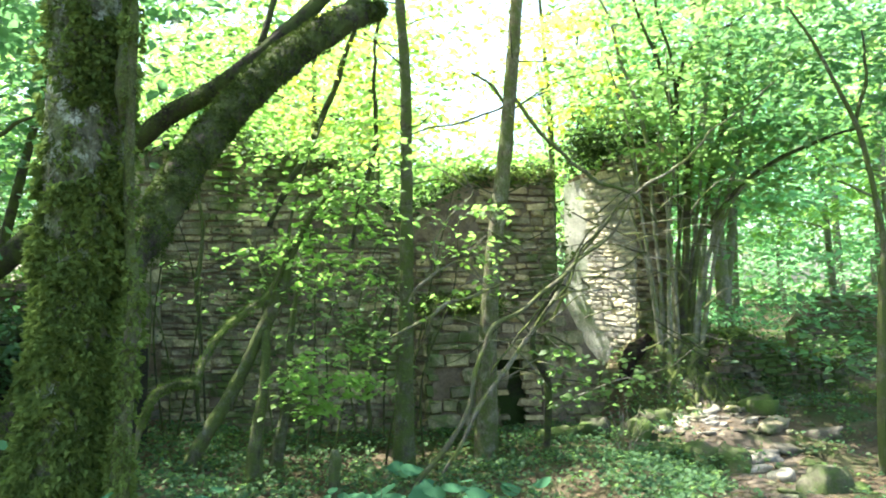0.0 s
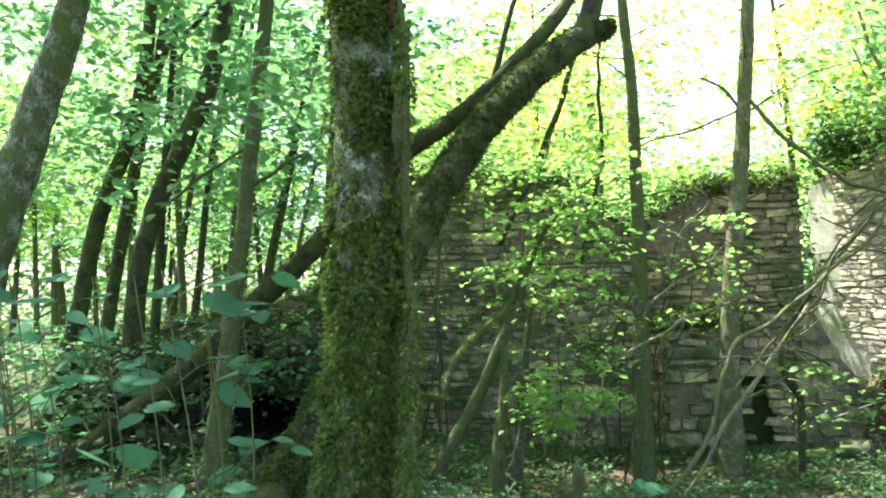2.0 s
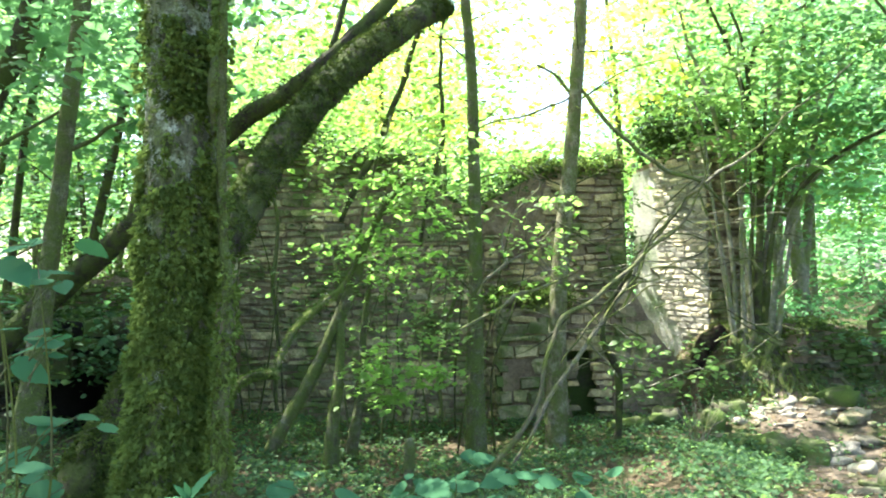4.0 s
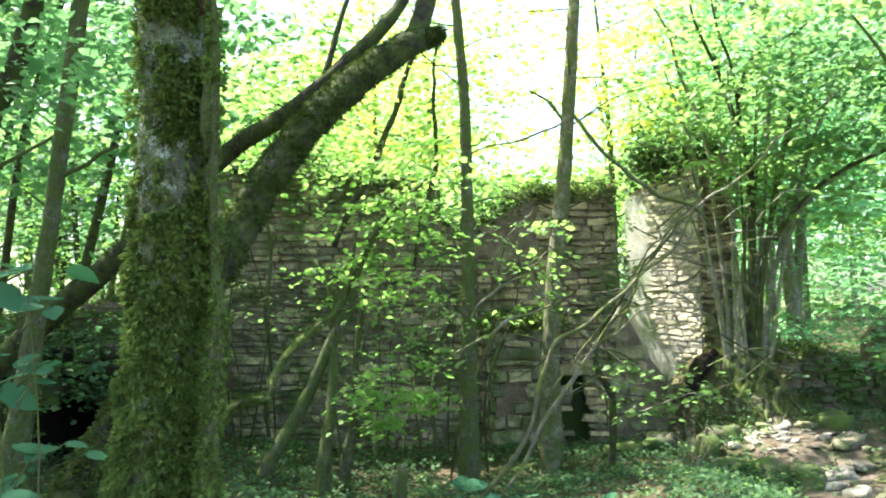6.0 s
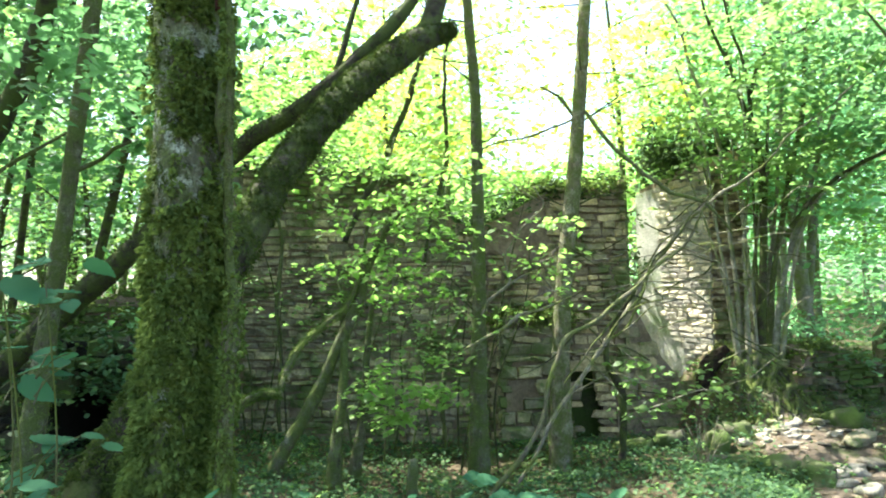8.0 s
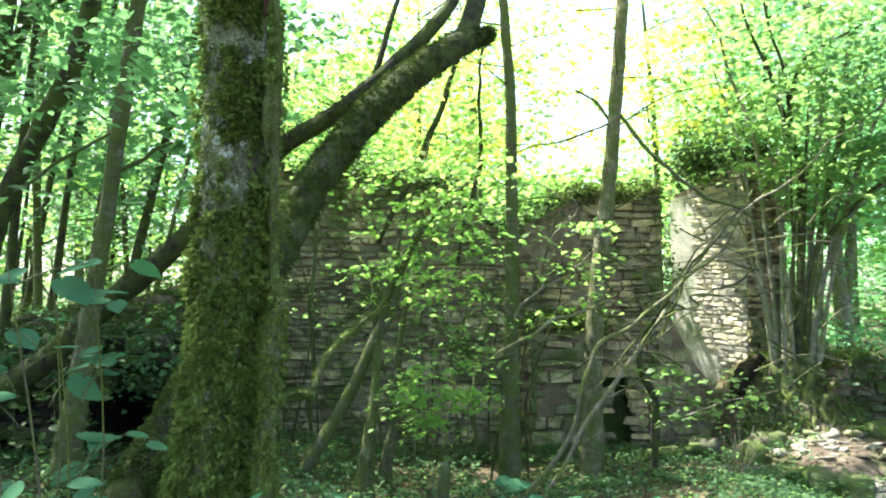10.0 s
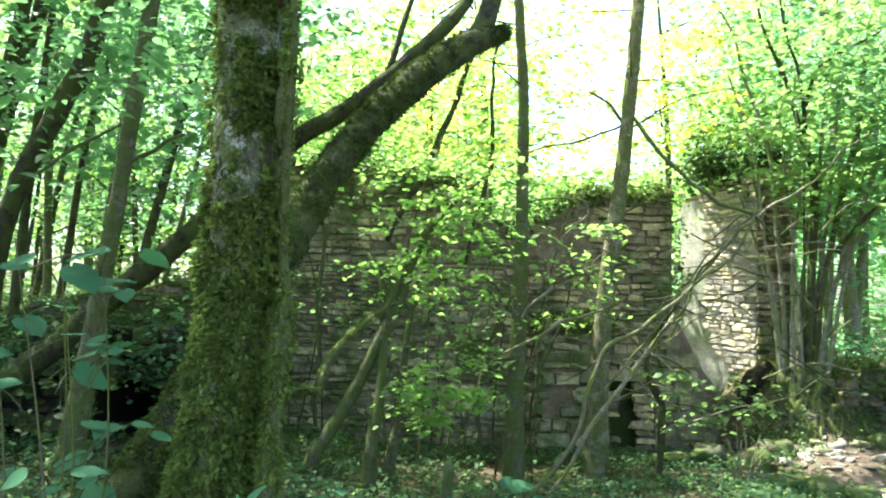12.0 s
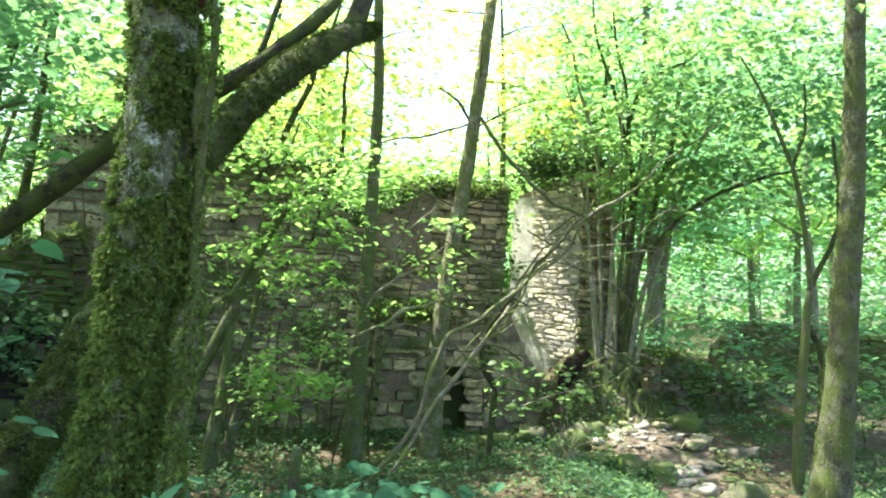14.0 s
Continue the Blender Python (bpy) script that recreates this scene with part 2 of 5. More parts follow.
def tube(spine, sides=8, step=0.12, rough=0.12, freq=6.0):
    c = smoothed(spine, step)
    tan = np.gradient(c[:, :3], axis=0)
    tan /= np.linalg.norm(tan, axis=1)[:, None] + 1e-9
    side = np.cross(tan[0], (0.3, 1.0, 0.1))
    verts = []
    for i in range(len(c)):
        side = side - tan[i] * np.dot(side, tan[i])
        side /= np.linalg.norm(side) + 1e-9
        up = np.cross(tan[i], side)
        for k in range(sides):
            a = 2 * math.pi * k / sides
            w = math.cos(a) * side + math.sin(a) * up
            q = c[i, :3] + w * c[i, 3]
            r = c[i, 3] * (1 + rough * noise.noise(Vector(q * freq)) + rough * 0.6 * noise.noise(Vector(q * freq * 3.1)))
            verts.append(c[i, :3] + w * r)
    n = len(c)
    faces = [(i * sides + k, i * sides + (k + 1) % sides, (i + 1) * sides + (k + 1) % sides, (i + 1) * sides + k) for i in range(n - 1) for k in range(sides)]
    faces += [tuple(range(sides))[::-1], tuple((n - 1) * sides + k for k in range(sides))]
    return np.array(verts), faces


LEAF_FAR = (np.array([(0, 0, 0), (0.45, 0.34, 0.05), (1, 0, -0.08), (0.45, -0.34, 0.05)]), [(0, 2, 1), (0, 3, 2)])
LEAF_NEAR = (np.array([(0, 0, 0), (0.22, 0.27, 0.05), (0.6, 0.33, 0.04), (1, 0, -0.14), (0.6, -0.33, 0.04), (0.22, -0.27, 0.05), (0.25, 0, 0), (0.62, 0, -0.02)]),
             [(0, 6, 1), (1, 6, 7), (1, 7, 2), (2, 7, 3), (0, 5, 6), (5, 7, 6), (5, 4, 7), (4, 3, 7)])


LEAF_FROND = (np.array([(0, 0, 0), (0.3, 0.26, 0.10), (0.62, 0.2, 0.06), (1, 0.0, -0.25), (0.62, -0.2, 0.06), (0.3, -0.26, 0.10), (0.45, 0, 0.02)]),
              [(0, 6, 1), (1, 6, 2), (2, 6, 3), (0, 5, 6), (5, 4, 6), (4, 3, 6)])
LEAF_MOSS = (np.array([(0, 0, 0), (0.4, 0.18, 0.09), (1, 0.0, -0.22), (0.4, -0.18, 0.09)]), [(0, 2, 1), (0, 3, 2)])


def leaves(p, size, shape=LEAF_FAR, flat=0.45, droop=0.15, heading=None, spread=0.35, lean=(0, 0, 0)):
    """Leaf blades at the points p; flat: how far they turn out of the level; returns vertices and an array of triangles."""
    n = len(p)
    a = rng.uniform(0, 2 * math.pi, n)
    d = np.stack([np.cos(a), np.sin(a), rng.normal(-droop, 0.25, n)], 1) if heading is None else heading + rng.normal(0, spread, (n, 3))
    d /= np.linalg.norm(d, axis=1)[:, None]
    up = np.stack([rng.normal(0, flat, n), rng.normal(0, flat, n), np.ones(n)], 1) + np.array(lean) if heading is None else rng.normal(0, 1, (n, 3))
    s = np.cross(up, d)
    s /= np.linalg.norm(s, axis=1)[:, None] + 1e-9
    u = np.cross(d, s)
    L = size * rng.uniform(0.45, 1.35, n)
    tv, tf = shape
    v = p[:, None, :] + (tv[None, :, 0, None] * d[:, None, :] + tv[None, :, 1, None] * s[:, None, :] + tv[None, :, 2, None] * u[:, None, :]) * L[:, None, None]
    f = (np.array(tf)[None] + (np.arange(n) * len(tv))[:, None, None]).reshape(-1, 3)
    return v.reshape(-1, 3), f


SUNNY = [((1.1, 8.9, 2.5), 0.4), ((3.85, 9.75, -0.1), 0.54), ((3.3, 12.2, 2.3), 0.45), ((1.25, 9.6, 1.9), 0.35), ((4.35, 6.1, 0.4), 0.25)]


def in_shade(p):
    """Which points do not hang in the gaps of the leaf roof that let the sun down to the lit places."""
    keep = np.ones(len(p), bool)
    s = np.array(SUN_DIR)
    for at, r in SUNNY:
        w = p - np.array(at)
        along = w @ s
        off = np.linalg.norm(w - along[:, None] * s, axis=1)
        keep &= ~((along > 0.6) & (off < r))
    return keep


def clumped(p, freq, open_share=0.36):
    """Leaves gather in clumps with gaps between them: which of the points lie in a clump."""
    n = np.fromiter((noise.noise(Vector(q)) for q in p * np.array([freq, freq, freq * 1.7])), float, len(p))
    return n + rng.normal(0, 0.16, len(p)) > (open_share - 0.5)


def sprays(centres, radius, per, size, shape=LEAF_FAR, flat=0.4, thick=0.22, gaps=True):
    """Leaves in loose flattened sprays round the centres."""
    c = np.repeat(np.asarray(centres, dtype=float).reshape(-1, 3), int(per * (1.55 if gaps else 1)), axis=0)
    o = rng.normal(0, 1, c.shape) * np.array([0.55, 0.55, thick * 0.55]) * radius
    o[:, 2] -= 0.25 * (o[:, 0] ** 2 + o[:, 1] ** 2) / max(radius, 0.05)
    p = c + o
    if gaps:
        p = p[in_shade(p)]
        p = p[clumped(p, 1.5 / max(radius, 0.3))]
    return leaves(p, size, shape, flat)


def ground_z(x, y):
    """Height of the ground: it falls gently to the foot of the ruin, and rises to a bank beside it."""
    z = 0.12 - 0.085 * max(0.0, min(y, 10.5) - 3.6)
    z += 0.32 * max(0.0, min(1.0, (-x - 1.5) / 2.0)) * max(0.0, min(1.0, (y - 5.5) / 2.5))

    def ease(t):
        t = max(0.0, min(1.0, t))
        return t * t * (3 - 2 * t)
    z -= 0.25 * ease((x + 2.1) / 1.6) * ease((2.6 - x) / 1.6) * ease((y - 4.3) / 2.1) * (1 - ease((y - 9.0) / 1.6))
    z -= 0.26 * ease((x - 2.2) / 1.2) * ease((y - 4.6) / 1.6) * (1 - ease((y - 8.0) / 2.2))
    z += 0.30 * ease((y - 8.0) / 2.2) * ease((x - 2.9) / 1.2)
    front = 9.85 + 0.45 * max(0.0, x - 4.3)
    z += 0.92 * ease((y - front) / 1.05) * ease((x - 2.95) / 0.95) * (1 - 0.45 * ease((x - 4.6) / 2.4)) * ease((7.7 - x) / 0.9) * (1 if y < 13 else ease((18 - y) / 5))
    z += 0.05 * noise.noise(Vector((x * 0.9, y * 0.9, 0))) + 0.025 * noise.noise(Vector((x * 3, y * 3, 4)))
    if y > 14:
        z += 0.6 * ease((y - 14) / 20)
    return z


def rooted(spine, flare=1.45):
    """The spine carried down into the ground, a little wider there."""
    x, y, z, r = spine[0]
    g = ground_z(x, y)
    if z > g + 0.02:
        dx, dy = (spine[0][0] - spine[1][0]), (spine[0][1] - spine[1][1])
        k = min(1.5, (z - g) / max(0.05, spine[1][2] - spine[0][2]))
        return [(x + dx * k, y + dy * k, g - 0.12, r * flare)] + list(spine)
    return [q for q in spine if q[2] > g - 0.3]


# ---- ground ----
def build_ground():
    xs = np.concatenate([np.linspace(-400, -30, 14), np.linspace(-25, -8, 18), np.linspace(-7.8, 11, 158), np.linspace(12, 30, 16), np.linspace(40, 400, 14)])
    ys = np.concatenate([np.linspace(-400, -20, 14), np.linspace(-12, 1, 10), np.linspace(1.2, 16, 130), np.linspace(17, 40, 18), np.linspace(60, 600, 14)])
    v = np.array([(x, y, ground_z(x, y)) for y in ys for x in xs])
    n = len(xs)
    f = np.array([(j * n + i, j * n + i + 1, (j + 1) * n + i + 1, (j + 1) * n + i) for j in range(len(ys) - 1) for i in range(n - 1)])
    tagged(new("ground", mesh_of("ground", v, f, M_GROUND)), "uneven forest floor of dark soil, moss and leaf litter", "ground", kind="structure")


build_ground()


def path_mid(y):
    """The middle of the trodden path, which comes from beside the camera and bends to the foot of the ruin."""
    return float(np.interp(y, [3.5, 5.3, 6.3, 7.2, 8.1, 9.0, 9.7, 10.4], [1.9, 2.75, 3.3, 3.7, 4.1, 4.3, 4.2, 4.0]))


def build_path():
    rows, wide = 110, 16
    v = []
    for j in range(rows):
        y = 4.3 + 6.05 * j / (rows - 1)
        mid = path_mid(y) + 0.06 * math.sin(y * 1.9)
        half = (0.6 + 0.14 * (y - 5.6) / 4.7) * (1 - 0.9 * max(0, (y - 9.7) / 0.65) ** 2)
        for i in range(wide):
            s = 2 * i / (wide - 1) - 1
            x = mid + s * (half + 0.14 * noise.noise(Vector((s * 2, y * 1.7, 3))))
            lift = 0.022 * (1 - s * s) - 0.012 + 0.016 * noise.noise(Vector((x * 7, y * 7, 1)))
            v.append((x, y, ground_z(x, y) + lift))
    f = np.array([(j * wide + i, j * wide + i + 1, (j + 1) * wide + i + 1, (j + 1) * wide + i) for j in range(rows - 1) for i in range(wide - 1)])
    tagged(new("path", mesh_of("path", v, f, M_TROD)), "narrow trodden path of pale soil and stone chips", "path", kind="structure")


build_path()


# ---- masonry ----
def stone_block(seed, bulge=0.17):
    """A rough unit stone, 26 faces or fewer, worn at the edges; x along, y out, z up, centred."""
    r = random.Random(seed)
    bm = bmesh.new()
    bmesh.ops.create_cube(bm, size=1.0)
    bmesh.ops.bevel(bm, geom=bm.edges[:], offset=0.13, segments=1, affect="EDGES")
    for v in bm.verts:
        v.co.x += r.uniform(-1, 1) * bulge * 0.5
        v.co.y += r.uniform(-1, 1) * bulge
        v.co.z += r.uniform(-1, 1) * bulge * 0.7
    vs = np.array([v.co[:] for v in bm.verts])
    fs = [tuple(v.index for v in f.verts) for f in bm.faces]
    bm.free()
    return vs, fs


BLOCKS = [stone_block(s) for s in range(14)]
BLOCK_MESH = {}


def block_mesh(k, material):
    key = (k, material.name)
    if key not in BLOCK_MESH:
        BLOCK_MESH[key] = mesh_of("stone", BLOCKS[k][0], BLOCKS[k][1], material, smooth=False)
    return BLOCK_MESH[key]


LATER = []          # stones that become parts, built last


def rubble_face(owner, a, b, base, top, course=(0.042, 0.125), length=(0.08, 0.38), depth=0.13, material=None, near=None, skip=None, proud=0.035):
    """Courses of rough stones on the upright plane from a to b (plan points, seen with a at the left). near(u, z): stones that are objects of their own."""
    material = material or M_STONE
    a, b = Vector((*a, 0)), Vector((*b, 0))
    along = (b - a).normalized()
    out = Vector((along.y, -along.x, 0))
    total = (b - a).length
    pieces = []
    z = base
    ztop = max(top(u * total / 20) for u in range(21))
    while z < ztop:
        h = rnd.uniform(*course)
        u = rnd.uniform(-0.1, 0.0)
        while u < total:
            w = rnd.uniform(*length)
            hh = h * rnd.uniform(0.84, 1.0)
            mid = u + w / 2
            lo, hi = max(u, 0.0), min(u + w, total)
            if hi - lo > 0.05 and rnd.random() > 0.03 and z + hh * 0.6 < top(max(0, min(total, mid))) and not (skip and skip(mid, z + hh / 2)):
                k = rnd.randrange(len(BLOCKS))
                p = a + along * ((lo + hi) / 2) + out * (rnd.uniform(-0.6, 1.0) * proud - depth / 2 + 0.02)
                p.z = z + hh / 2 + rnd.uniform(-0.014, 0.014) + 0.07 * noise.noise(Vector((mid * 0.7 + a.x, z * 0.4, a.y)))
                m = Matrix.Translation(p) @ Matrix((along, -out, (0, 0, 1))).transposed().to_4x4() @ Matrix.Rotation(rnd.gauss(0, 0.055), 4, "Y") @ Matrix.Diagonal((hi - lo - 0.012, depth, hh - 0.008, 1))
                if near and near(mid, z):
                    LATER.append((owner, k, material, m))
                else:
                    vs = np.hstack([BLOCKS[k][0], np.ones((len(BLOCKS[k][0]), 1))]) @ np.array(m).T
                    pieces.append((vs[:, :3], BLOCKS[k][1]))
            u += w
        z += h
    if pieces:
        v, f = merged(pieces)
        part("stones", mesh_of("stones", v, f, material, smooth=False), owner, kind="stuff")


def core(owner, name, outline, base, tops, material, label=""):
    """A solid of a plan outline, with a top height for each of its corners, roughened."""
    n = len(outline)
    v = [(x, y, base) for x, y in outline] + [(x, y, t) for (x, y), t in zip(outline, tops)]
    f = [tuple(range(n))[::-1], tuple(range(n, 2 * n))] + [(i, (i + 1) % n, n + (i + 1) % n, n + i) for i in range(n)]
    part(name, mesh_of(name, v, f, material, smooth=False), owner, label)


def profile(rows):
    def top(u):
        for (u0, z0), (u1, z1) in zip(rows, rows[1:]):
            if u <= u1:
                return z0 + (z1 - z0) * (u - u0) / max(1e-6, u1 - u0)
        return rows[-1][1]
    return top


def wall_core(owner, a, b, thick, base, rows, material, step=0.35, gaps=()):
    """The mortar body behind a stone face: upright slices with a ragged top. gaps: (from, to, height) niches left open at the foot."""
    a, b = Vector((*a, 0)), Vector((*b, 0))
    along = (b - a).normalized()
    back = Vector((-along.y, along.x, 0))
    total = (b - a).length
    top = profile(rows)
    cuts = sorted({0.0, total, *[min(total, i * step) for i in range(int(total / step) + 1)], *[g for q in gaps for g in q[:2]]})
    pieces = []
    for u0, u1 in zip(cuts, cuts[1:]):
        if u1 - u0 < 1e-4:
            continue
        foot = base
        for g0, g1, gh in gaps:
            if g0 - 1e-4 <= u0 and u1 <= g1 + 1e-4:
                foot = gh
        t0, t1 = top(u0) - 0.04, top(u1) - 0.04
        front = back * 0.018
        q = [a + along * u0 + front, a + along * u1 + front, a + along * u1 + back * thick, a + along * u0 + back * thick]
        v = [(p.x, p.y, foot) for p in q] + [(q[0].x, q[0].y, t0), (q[1].x, q[1].y, t1), (q[2].x, q[2].y, t1 - 0.05), (q[3].x, q[3].y, t0 - 0.05)]
        pieces.append((v, [(3, 2, 1, 0), (4, 5, 6, 7), (0, 1, 5, 4), (1, 2, 6, 5), (2, 3, 7, 6), (3, 0, 4, 7)]))
    v, f = merged(pieces)
    part("mortar_body", mesh_of("mortar_body", v, f, material, smooth=False), owner)


# the tall broken wall that faces the clearing
TALL = [(0, 3.1), (0.5, 3.45), (1.9, 3.42), (2.9, 3.38), (3.5, 3.0), (4.0, 2.45), (4.45, 2.62), (5.2, 3.02), (6.3, 3.1)]
wall_a = thing("wall_front", (-0.6, 11.2, -0.5), "tall ruined wall of thin grey-brown rubble courses, broken top, mossy", "ruined wall", kind="structure")
wall_core(wall_a, (-3.75, 11.0), (2.5, 11.0), 0.62, -0.7, TALL, M_CORE, gaps=[(5.42, 5.86, 0.5)])
rubble_face(wall_a, (-3.75, 11.0), (-2.85, 11.0), -0.6, profile(TALL), (0.12, 0.24), (0.22, 0.46), material=M_QUOIN, proud=0.03)
rubble_face(wall_a, (-2.85, 11.0), (0.55, 11.0), -0.6, lambda u: profile(TALL)(u + 0.9), proud=0.03)
rubble_face(wall_a, (0.55, 11.0), (2.5, 11.0), -0.6, lambda u: profile(TALL)(u + 4.3), (0.06, 0.15), (0.11, 0.34), near=lambda u, z: u > 0.25 and z > 1.2, material=M_OCHRE, proud=0.05,
            skip=lambda u, z: (abs(u - 1.34) < 0.13 + 0.12 * noise.noise(Vector((z * 5, 1, 2))) and z < 0.44) or (u < 0.85 and z > 1.95 + 0.2 * math.sin(u * 9)))


def earth_face(owner, x0, x1, y, z0, top):
    """A slumped skin of earth and old mortar left on the wall where its facing stones fell."""
    nx, nz, v = 30, 30, []
    for j in range(nz):
        for i in range(nx):
            u, w = i / (nx - 1), j / (nz - 1)
            x = x0 + (x1 - x0) * u
            foot = z0 + 0.16 * math.sin(u * 8) + 0.1 * noise.noise(Vector((x * 4, 2, 1)))
            z = foot + (top(x) - 0.03 - foot) * w
            edge = min(u, 1 - u, w * 1.5) * 5
            lift = 0.05 * min(1.0, edge) + 0.035 * noise.noise(Vector((x * 6, z * 6, 0))) + 0.018 * noise.noise(Vector((x * 19, z * 19, 3)))
            v.append((x, y - lift, z))
    f = np.array([(j * nx + i, j * nx + i + 1, (j + 1) * nx + i + 1, (j + 1) * nx + i) for j in range(nz - 1) for i in range(nx - 1)])
    part("earth_skin", mesh_of("earth_skin", v, f, M_CORE), owner, "crumbling brown earth and mortar")


earth_face(wall_a, 0.42, 1.42, 11.0, 1.95, lambda x: profile(TALL)(x + 3.75))
rubble_face(wall_a, (2.5, 11.0), (2.46, 11.6), 1.3, lambda u: 3.05, material=M_STONE)
# Dark rock at the back puts the niche's shade into its colour.
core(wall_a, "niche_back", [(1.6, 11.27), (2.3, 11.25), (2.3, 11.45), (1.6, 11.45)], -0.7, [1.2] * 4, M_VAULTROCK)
core(wall_a, "lintel", [(1.58, 10.93), (2.36, 10.95), (2.36, 11.4), (1.58, 11.4)], 0.47, [0.62, 0.59, 0.59, 0.62], M_OCHRE)

# the squared pier built against it
pier = thing("stone_pier", (1.15, 10.75, -0.45), "square pier of large mossy stone blocks against the ruined wall", "pier")
core(pier, "pier_body", [(0.74, 10.63), (1.55, 10.63), (1.55, 11.0), (0.74, 11.0)], -0.6, [1.2] * 4, M_CORE)
rubble_face(pier, (0.70, 10.6), (1.6, 10.6), -0.5, lambda u: 1.3 - 0.1 * abs(u - 0.5), (0.08, 0.24), (0.2, 0.5), near=lambda u, z: True)
rubble_face(pier, (0.70, 11.0), (0.70, 10.6), -0.5, lambda u: 1.25, (0.06, 0.22), (0.15, 0.35), near=lambda u, z: True)

# the low sill wall in the breach
sill = thing("sill_wall", (2.9, 11.2, -0.4), "low broken wall of squared ochre blocks filling the breach", "ruined wall")
SILL = [(0, 1.55), (0.3, 1.4), (0.55, 0.95), (0.85, 0.4), (1.3, 0.12)]
wall_core(sill, (2.3, 10.95), (3.6, 11.3), 0.5, -0.5, SILL, M_CORE)
rubble_face(sill, (2.3, 10.95), (3.6, 11.3), -0.45, profile(SILL), (0.08, 0.24), (0.2, 0.46), material=M_OCHRE, near=lambda u, z: True)

# the standing jamb, its splayed side still plastered
jamb = thing("wall_jamb", (3.7, 12.0, 0.4), "standing end of a ruined wall, splayed side pale with old plaster", "ruined wall", kind="structure")
core(jamb, "jamb_body", [(3.86, 11.55), (4.36, 11.55), (4.36, 13.0), (3.16, 12.78)], -0.4, [3.52, 3.6, 3.4, 3.2], M_CORE)
rubble_face(jamb, (3.84, 11.5), (4.40, 11.5), 0.3, lambda u: 3.5 + 0.15 * u, (0.06, 0.13), (0.14, 0.4), near=lambda u, z: True, material=M_OCHRE, proud=0.05)
rubble_face(jamb, (3.08, 12.75), (3.84, 11.5), 0.3, lambda u: 3.16 + 0.2 * u, (0.045, 0.095), (0.09, 0.27), near=lambda u, z: True, material=M_PALE, proud=0.005, depth=0.045,
            skip=lambda u, z: u < 0.42 + 0.30 * noise.noise(Vector((u * 1.5, z * 1.6, 5))) + max(0.0, 1.3 - z) * 0.75)
core(jamb, "plaster", [(3.08, 12.745), (3.845, 11.515), (3.9, 11.58), (3.2, 12.8)], 0.2, [3.12, 3.3, 3.3, 3.12], M_PLASTER, "pale flaking lime plaster")

# dry-stone face of the bank, and the far low wall
bank = thing("bank_wall", (5.9, 12.0, -0.1), "dry-stone retaining wall of the bank, mossy and slumped", "retaining wall", kind="structure")
BANK = [(0, 0.45), (0.25, 0.86), (0.5, 0.88), (1.1, 0.68), (1.6, 0.5), (2.6, 0.38)]
wall_core(bank, (4.55, 10.4), (7.0, 11.45), 0.5, -0.5, BANK, M_CORE)
rubble_face(bank, (4.55, 10.4), (7.0, 11.45), -0.4, profile(BANK), (0.04, 0.10), (0.1, 0.34), near=lambda u, z: True, material=M_MOSSROCK, proud=0.07)
far_wall = thing("wall_far", (8.9, 14.0, 0.0), "low mossy ruined wall further along the path", "ruined wall", kind="structure")
FARW = [(0, 0.75), (0.4, 1.2), (1.2, 1.3), (2.4, 1.2), (3.6, 1.0)]
wall_core(far_wall, (7.7, 14.0), (11.3, 13.4), 0.6, -0.4, FARW, M_CORE)
rubble_face(far_wall, (7.7, 14.0), (11.3, 13.4), -0.3, profile(FARW), (0.06, 0.13), (0.12, 0.36), material=M_MOSSROCK)

# the low vault with a dark mouth, and the mossy wall behind it
vault = thing("ruined_vault", (-3.9, 8.2, 0.0), "collapsed mossy stone vault with a dark open mouth", "ruin", kind="structure")
VAULT = [(0, 0.75), (0.8, 1.05), (1.8, 1.25), (2.6, 1.15), (3.2, 0.9)]
# Body and back are near black, painting the shade inside the mouth.
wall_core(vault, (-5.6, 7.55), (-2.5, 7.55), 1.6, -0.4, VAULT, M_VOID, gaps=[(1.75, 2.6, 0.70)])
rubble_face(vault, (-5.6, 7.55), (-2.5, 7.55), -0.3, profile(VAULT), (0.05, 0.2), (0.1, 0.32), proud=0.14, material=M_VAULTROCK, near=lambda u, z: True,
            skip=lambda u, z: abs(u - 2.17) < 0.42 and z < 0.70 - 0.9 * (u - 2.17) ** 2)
core(vault, "vault_back_shade", [(-3.9, 9.1), (-3.0, 9.1), (-3.0, 9.2), (-3.9, 9.2)], -0.4, [0.8] * 4, M_VOID)
mossy_wall = thing("wall_left", (-5.0, 9.7, 0.0), "low broken wall with thick moss on its ledges", "ruined wall", kind="structure")
LEFTW = [(0, 1.1), (1.5, 1.4), (2.8, 1.62), (3.6, 1.85), (4.3, 2.1)]
wall_core(mossy_wall, (-7.2, 9.5), (-3.0, 10.4), 0.6, -0.4, LEFTW, M_CORE)
rubble_face(mossy_wall, (-7.2, 9.5), (-3.0, 10.4), -0.3, profile(LEFTW), (0.05, 0.13), (0.12, 0.42), material=M_MOSSROCK, proud=0.09)


# ---- trees ----
def limb(name, spine, owner, material, sides=8, step=0.12, rough=0.12, root=False, label="", wobble=0.0):
    if root:
        spine = rooted(spine)
    if wobble:
        c = smoothed(spine, 0.16)
        spine = [(*(Vector(q[:3]) + wobble * noise.noise_vector(Vector(q[:3]) * 3.7)), q[3] * (1 + 0.2 * noise.noise(Vector(q[:3]) * 9))) for q in c]
    v, f = tube(spine, sides, step, rough)
    return part(name, mesh_of(name, v, f, material), owner, label)


